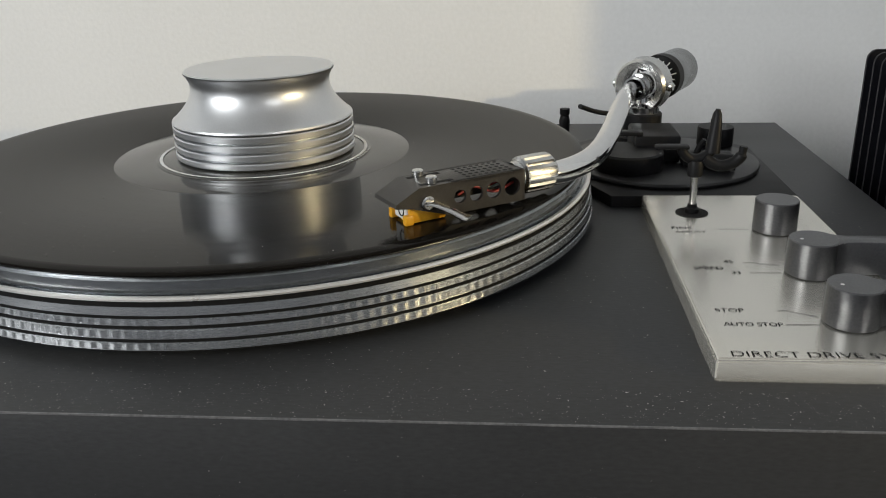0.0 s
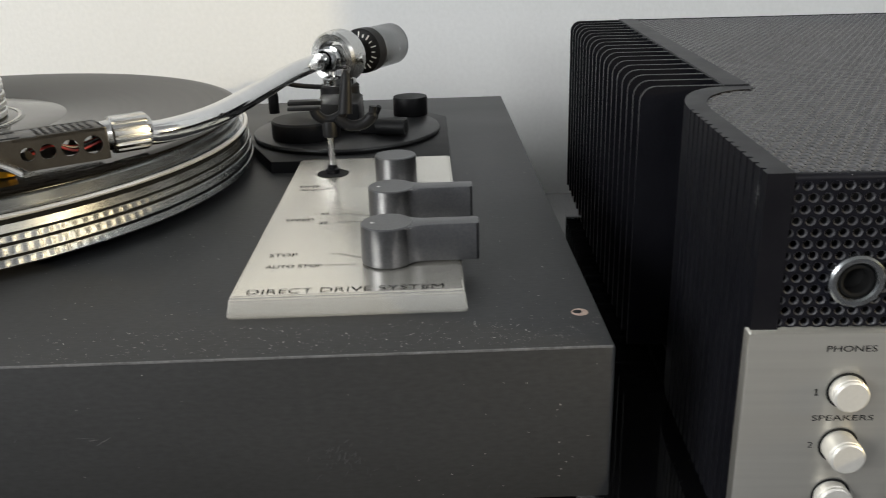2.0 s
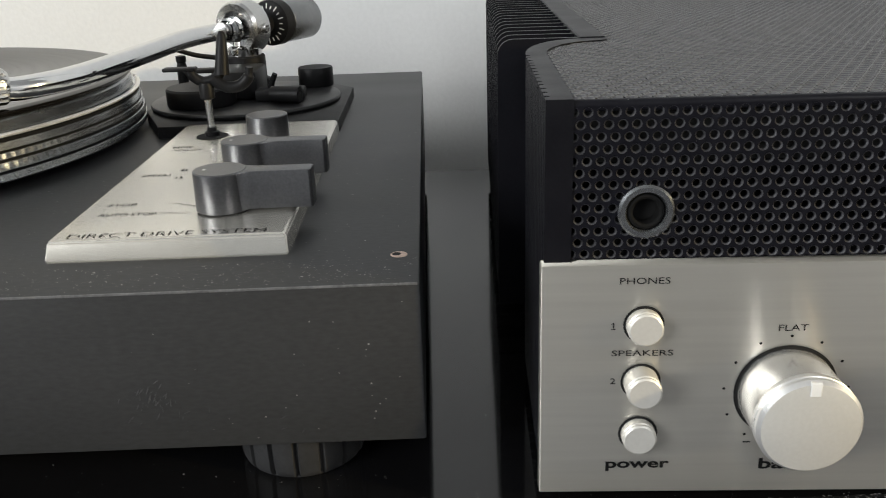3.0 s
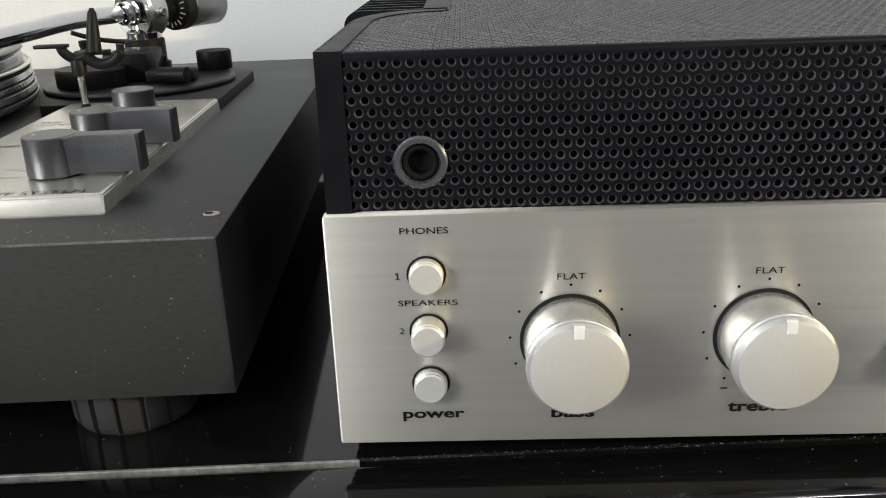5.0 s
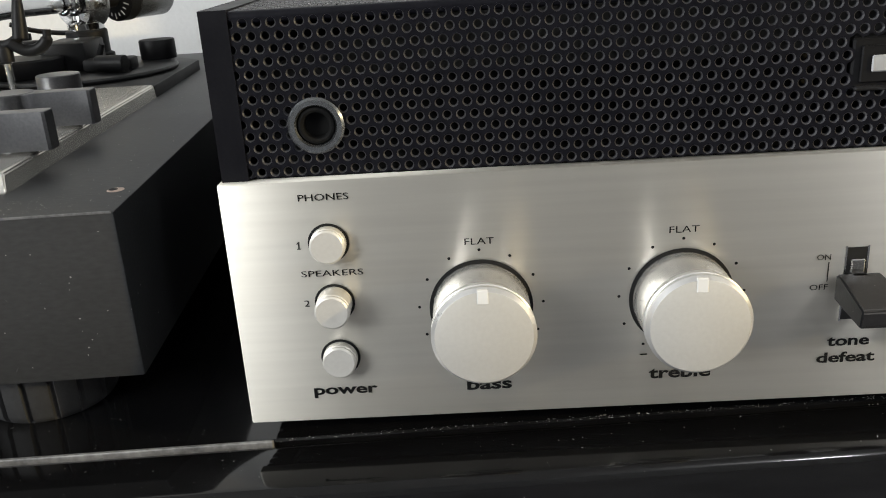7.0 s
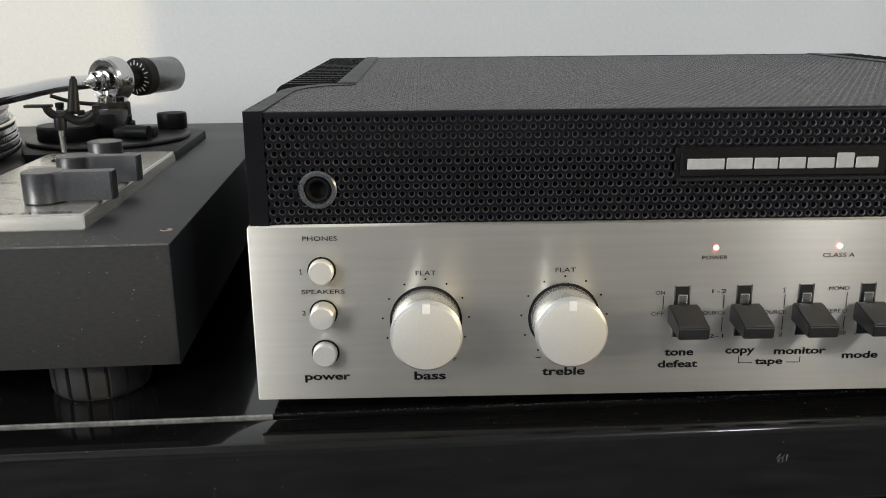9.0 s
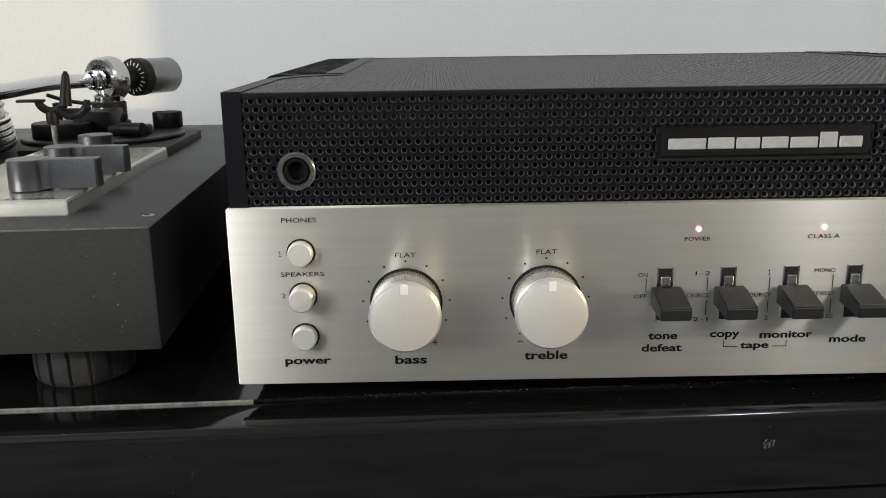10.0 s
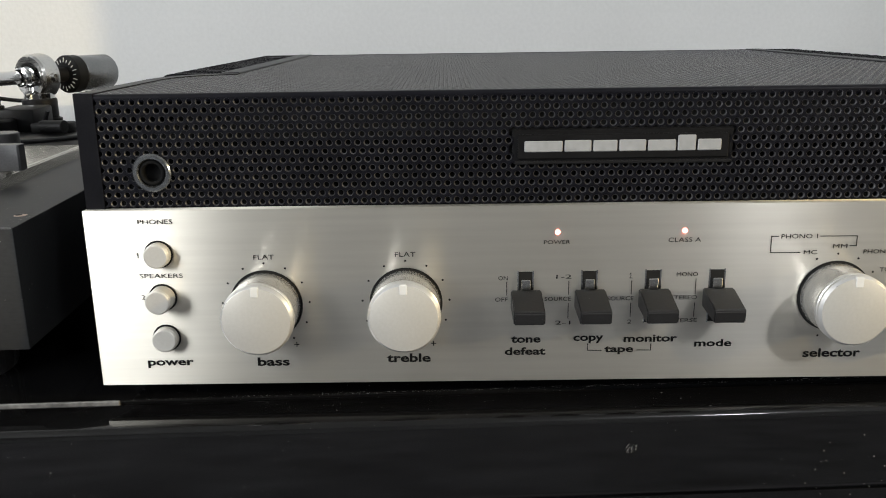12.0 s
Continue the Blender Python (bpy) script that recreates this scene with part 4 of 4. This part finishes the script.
shell = part("headshell", head(box(0.0, 0.0317, -SW, SW, ST - 0.0012, ST, 0.0002)), SHELL, arm, "perforated black headshell")
for y in (-SW + 0.0006, SW - 0.0006):
    part("shell_wall", head(shell_side(y)), SHELL, arm)
part("shell_end", head(box(-0.0006, 0.0010, -SW, SW, SB, ST, 0.0004)), SHELL, arm)
bm = bmesh.new()
nose = [(0.0318, ST), (SL - 0.0065, ST), (SL + 0.0025, ST - 0.0046), (SL + 0.0028, ST - 0.0060), (SL - 0.0040, ST - 0.0072), (0.0318, SB)]
a = [bm.verts.new((x, -SW, z)) for x, z in nose]
b = [bm.verts.new((x, SW, z)) for x, z in nose]
bm.faces.new(a), bm.faces.new(b[::-1])
for k in range(len(nose)):
    q = (k + 1) % len(nose)
    bm.faces.new((a[k], b[k], b[q], a[q]))
part("shell_nose", head(bm), SHELL, arm)
for i in range(8):
    for j in range(5):
        part("vent_hole", head(lathe([(0.00085, 0.00015), (0, 0.00015)], 10, at=(0.0040 + i * 0.0026, -0.0056 + j * 0.0028, ST))), HOLE, shell)
for y in (-0.0050, 0.0052):
    part("slot", head(box(0.0285, 0.0415, y - 0.0010, y + 0.0010, ST, ST + 0.0001)), HOLE, shell)
    part("mounting_screw", head(lathe([(0.0021, 0.0002), (0.0021, 0.0022), (0.0018, 0.0026), (0, 0.0026)], 20, at=(0.0370, y, ST))), STEEL, arm, "small steel cartridge screw")
cart = part("cartridge_body", head(box(0.0310, 0.0455, -0.0060, 0.0060, -0.0062, -0.0010, 0.0006)), BLACK, arm, "grey cartridge mount")
part("stylus_block", head(box(0.0318, 0.0462, -0.0062, 0.0062, -0.0084, -0.0014, 0.0008)), YELLOW, arm, "amber yellow stylus holder")
part("stylus_front", head(box(0.0445, 0.0470, -0.0046, 0.0046, -0.0076, -0.0004, 0.0004)), CREAM, arm, "white front of the cartridge with a dark ring")
part("stylus_ear", head(box(0.0452, 0.0484, -0.0070, -0.0044, -0.0086, -0.0050, 0.0004)), YELLOW, arm)
part("stylus_ear", head(box(0.0452, 0.0484, 0.0044, 0.0070, -0.0086, -0.0050, 0.0004)), YELLOW, arm)
part("stylus_tongue", head(box(0.0370, 0.0462, -0.0022, 0.0022, -0.0088, -0.0078, 0.0005)), YELLOW, arm)
part("logo_ring", along(HM @ axis_to((0.0471, 0.001, -0.0044), (1, 0, 0)), lathe([(0.0021, 0.0), (0.0021, 0.0002), (0.0017, 0.0002), (0.0017, 0.0)], 24)), INK, arm)
part("cantilever", head(sweep([(0.036, 0, -0.0080), (0.0440, 0, -0.0086)], [0.0004, 0.0002], 8)), STEEL, arm)
part("finger_lift", head(sweep(smooth_path([(0.0400, SW + 0.0006, -0.0008), (0.0385, SW + 0.0022, -0.0010), (0.0345, SW + 0.0055, -0.0030), (0.0310, SW + 0.0085, -0.0052), (0.0295, SW + 0.0105, -0.0054)]), 0.0030, 14, squash=0.24)), STEEL, arm, "slim steel finger lift")
part("lift_screw", head(along(axis_to((0.0405, SW, -0.0008), (0, 1, 0)), lathe([(0.0026, 0.0), (0.0026, 0.0010), (0.0020, 0.0014), (0, 0.0014)], 20))), STEEL, arm)
for k, (c, y) in enumerate(((RED, -0.003), (CREAM, -0.001), (BLACK, 0.001), (RED, 0.003))):
    part("wire", head(sweep(smooth_path([(0.001, y, -0.001), (0.010, y * 1.3, -0.003), (0.018, y, 0.000), (0.025, y, -0.002)]), 0.0005, 8)), c, arm)

# ---- record and clamp ----
RC = pose(-0.3362, 0.1830, 0.0977)
record = thing("vinyl_record", RC, "black vinyl record lying on the platter", "record")
part("disc", lathe([(0.0, 0.0002), (0.1508, 0.0), (0.1522, 0.0010), (0.1525, 0.0016), (0.1520, 0.0022), (0.1494, 0.0028), (0.1474, 0.0026), (0.0700, 0.0026), (0.0692, 0.0024)], 240), VINYL, record)
part("dead_wax", lathe([(0.0693, 0.0024), (0.0690, 0.0025), (0.0508, 0.0025), (0.0505, 0.0027)], 160), DEADWAX, record, "smooth run-out area of the record")
part("label", lathe([(0.0505, 0.0027), (0.0500, 0.0029), (0.0, 0.0029)], 128), LABEL, record, "dark paper label with a pale ring")
part("label_ring", lathe([(0.0490, 0.0031), (0.0476, 0.0031)], 128), CREAM, record)
for k in range(11):
    a = radians(-24 + k * 3.2)
    part("print_bar", lathe([(0.0006, 0.0032), (0, 0.0032)], 6, at=(0.0502 * math.cos(a), 0.0502 * math.sin(a), 0)), CREAM, record)

clamp = thing("record_clamp", pose(-0.3358, 0.1845, 0.1008) @ Matrix.Diagonal((1.045, 1.045, 1.03, 1)), "heavy satin aluminium record clamp with waisted body", "record clamp")
for k in range(4):
    z = 0.0004 + k * 0.0039
    part("base_ring", lathe([(0.0375, z), (0.0400, z + 0.0002), (0.0405, z + 0.0007), (0.0405, z + 0.0026), (0.0401, z + 0.0031), (0.0375, z + 0.0033)], 128), CLAMP, clamp, sharp=30)
part("core", lathe([(0.0, 0.0), (0.0376, 0.0002), (0.0376, 0.0162)], 96), CLAMP, clamp)
prof = [(0.0388, 0.0158), (0.0402, 0.0159), (0.0405, 0.0163), (0.0402, 0.0170), (0.0397, 0.0173)]
for k in range(1, 15):
    t = k / 14
    prof.append((0.0292 + 0.0105 * (1 - t) ** 2.2 + 0.0040 * t ** 4, 0.0173 + 0.0201 * t))
part("waist", lathe(prof, 128), CLAMP, clamp, "waisted satin aluminium body", sharp=30)
part("top_disc", lathe([(0.0320, 0.0368), (0.0328, 0.0374), (0.0331, 0.0379), (0.0326, 0.0385), (0.0, 0.0387)], 128), CLAMP, clamp, "flat satin top of the clamp")


# ---- dust ----
def dust(name, n, spots, parent, m=None, label="pale dust flecks"):
    """Small flat flecks, thicker near some spots: (x, y, z, spread x, spread y, share)."""
    verts, faces = [], []
    for k in range(n):
        x, y, z, sx, sy = random.choices(spots, [q[5] for q in spots])[0][:5]
        cx, cy = x + random.uniform(-1, 1) * sx, y + random.uniform(-1, 1) * sy
        r = 0.00007 + 0.00016 * random.random() ** 3
        a = random.uniform(0, math.pi)
        l = r * (1 + 2.5 * random.random() ** 4)
        dx, dy = Vector((math.cos(a), math.sin(a))) * l
        b = len(verts)
        verts += [(cx - dx, cy - dy, z), (cx + dy * r / l, cy - dx * r / l, z + r * 0.5), (cx + dx, cy + dy, z), (cx - dy * r / l, cy + dx * r / l, z)]
        faces += [(b, b + 1, b + 2, b + 3)]
    ob = raw(name, verts, faces, DUST, parent, label)
    return tagged(ob, kind="stuff")


random.seed(11)
dust("dust", 2400, [(-0.23, 0.010, 0.0003, 0.22, 0.009, 5), (-0.30, 0.022, 0.0003, 0.10, 0.02, 3), (-0.14, 0.06, 0.0003, 0.04, 0.06, 1), (-0.07, 0.012, 0.0003, 0.07, 0.009, 1.5), (-0.018, 0.10, 0.0003, 0.017, 0.10, 0.6)], turntable)
dust("dust", 500, [(-0.074, 0.10, PZ + 0.0003, 0.030, 0.07, 1), (-0.0616, 0.0518, PZ + 0.0136, 0.006, 0.005, 0.6), (-0.0616, 0.0945, PZ + 0.0136, 0.006, 0.005, 0.4)], plate)
dust("dust", 600, [(0.10, 0.022, 0.0006, 0.35, 0.012, 4), (-0.1, 0.05, 0.0006, 0.10, 0.05, 1.5), (0.1, 0.014, 0.0006, 0.3, 0.012, 2)], cabinet)
dust("dust", 900, [(0.22, 0.0253, 0.0006, 0.215, 0.0009, 1)], cabinet, label="line of pale dust along the joint")
dust("dust", 400, [(0.2, 0.0020, AZ2 + 0.0004, 0.19, 0.001, 1), (0.2, 0.03, AZ2 + 0.0004, 0.19, 0.03, 1)], amp)
dust("dust", 700, [(0.0, -0.10, 0.0029, 0.10, 0.045, 3), (-0.10, 0.0, 0.0029, 0.04, 0.10, 2), (0.06, 0.06, 0.0029, 0.05, 0.06, 1)], record)
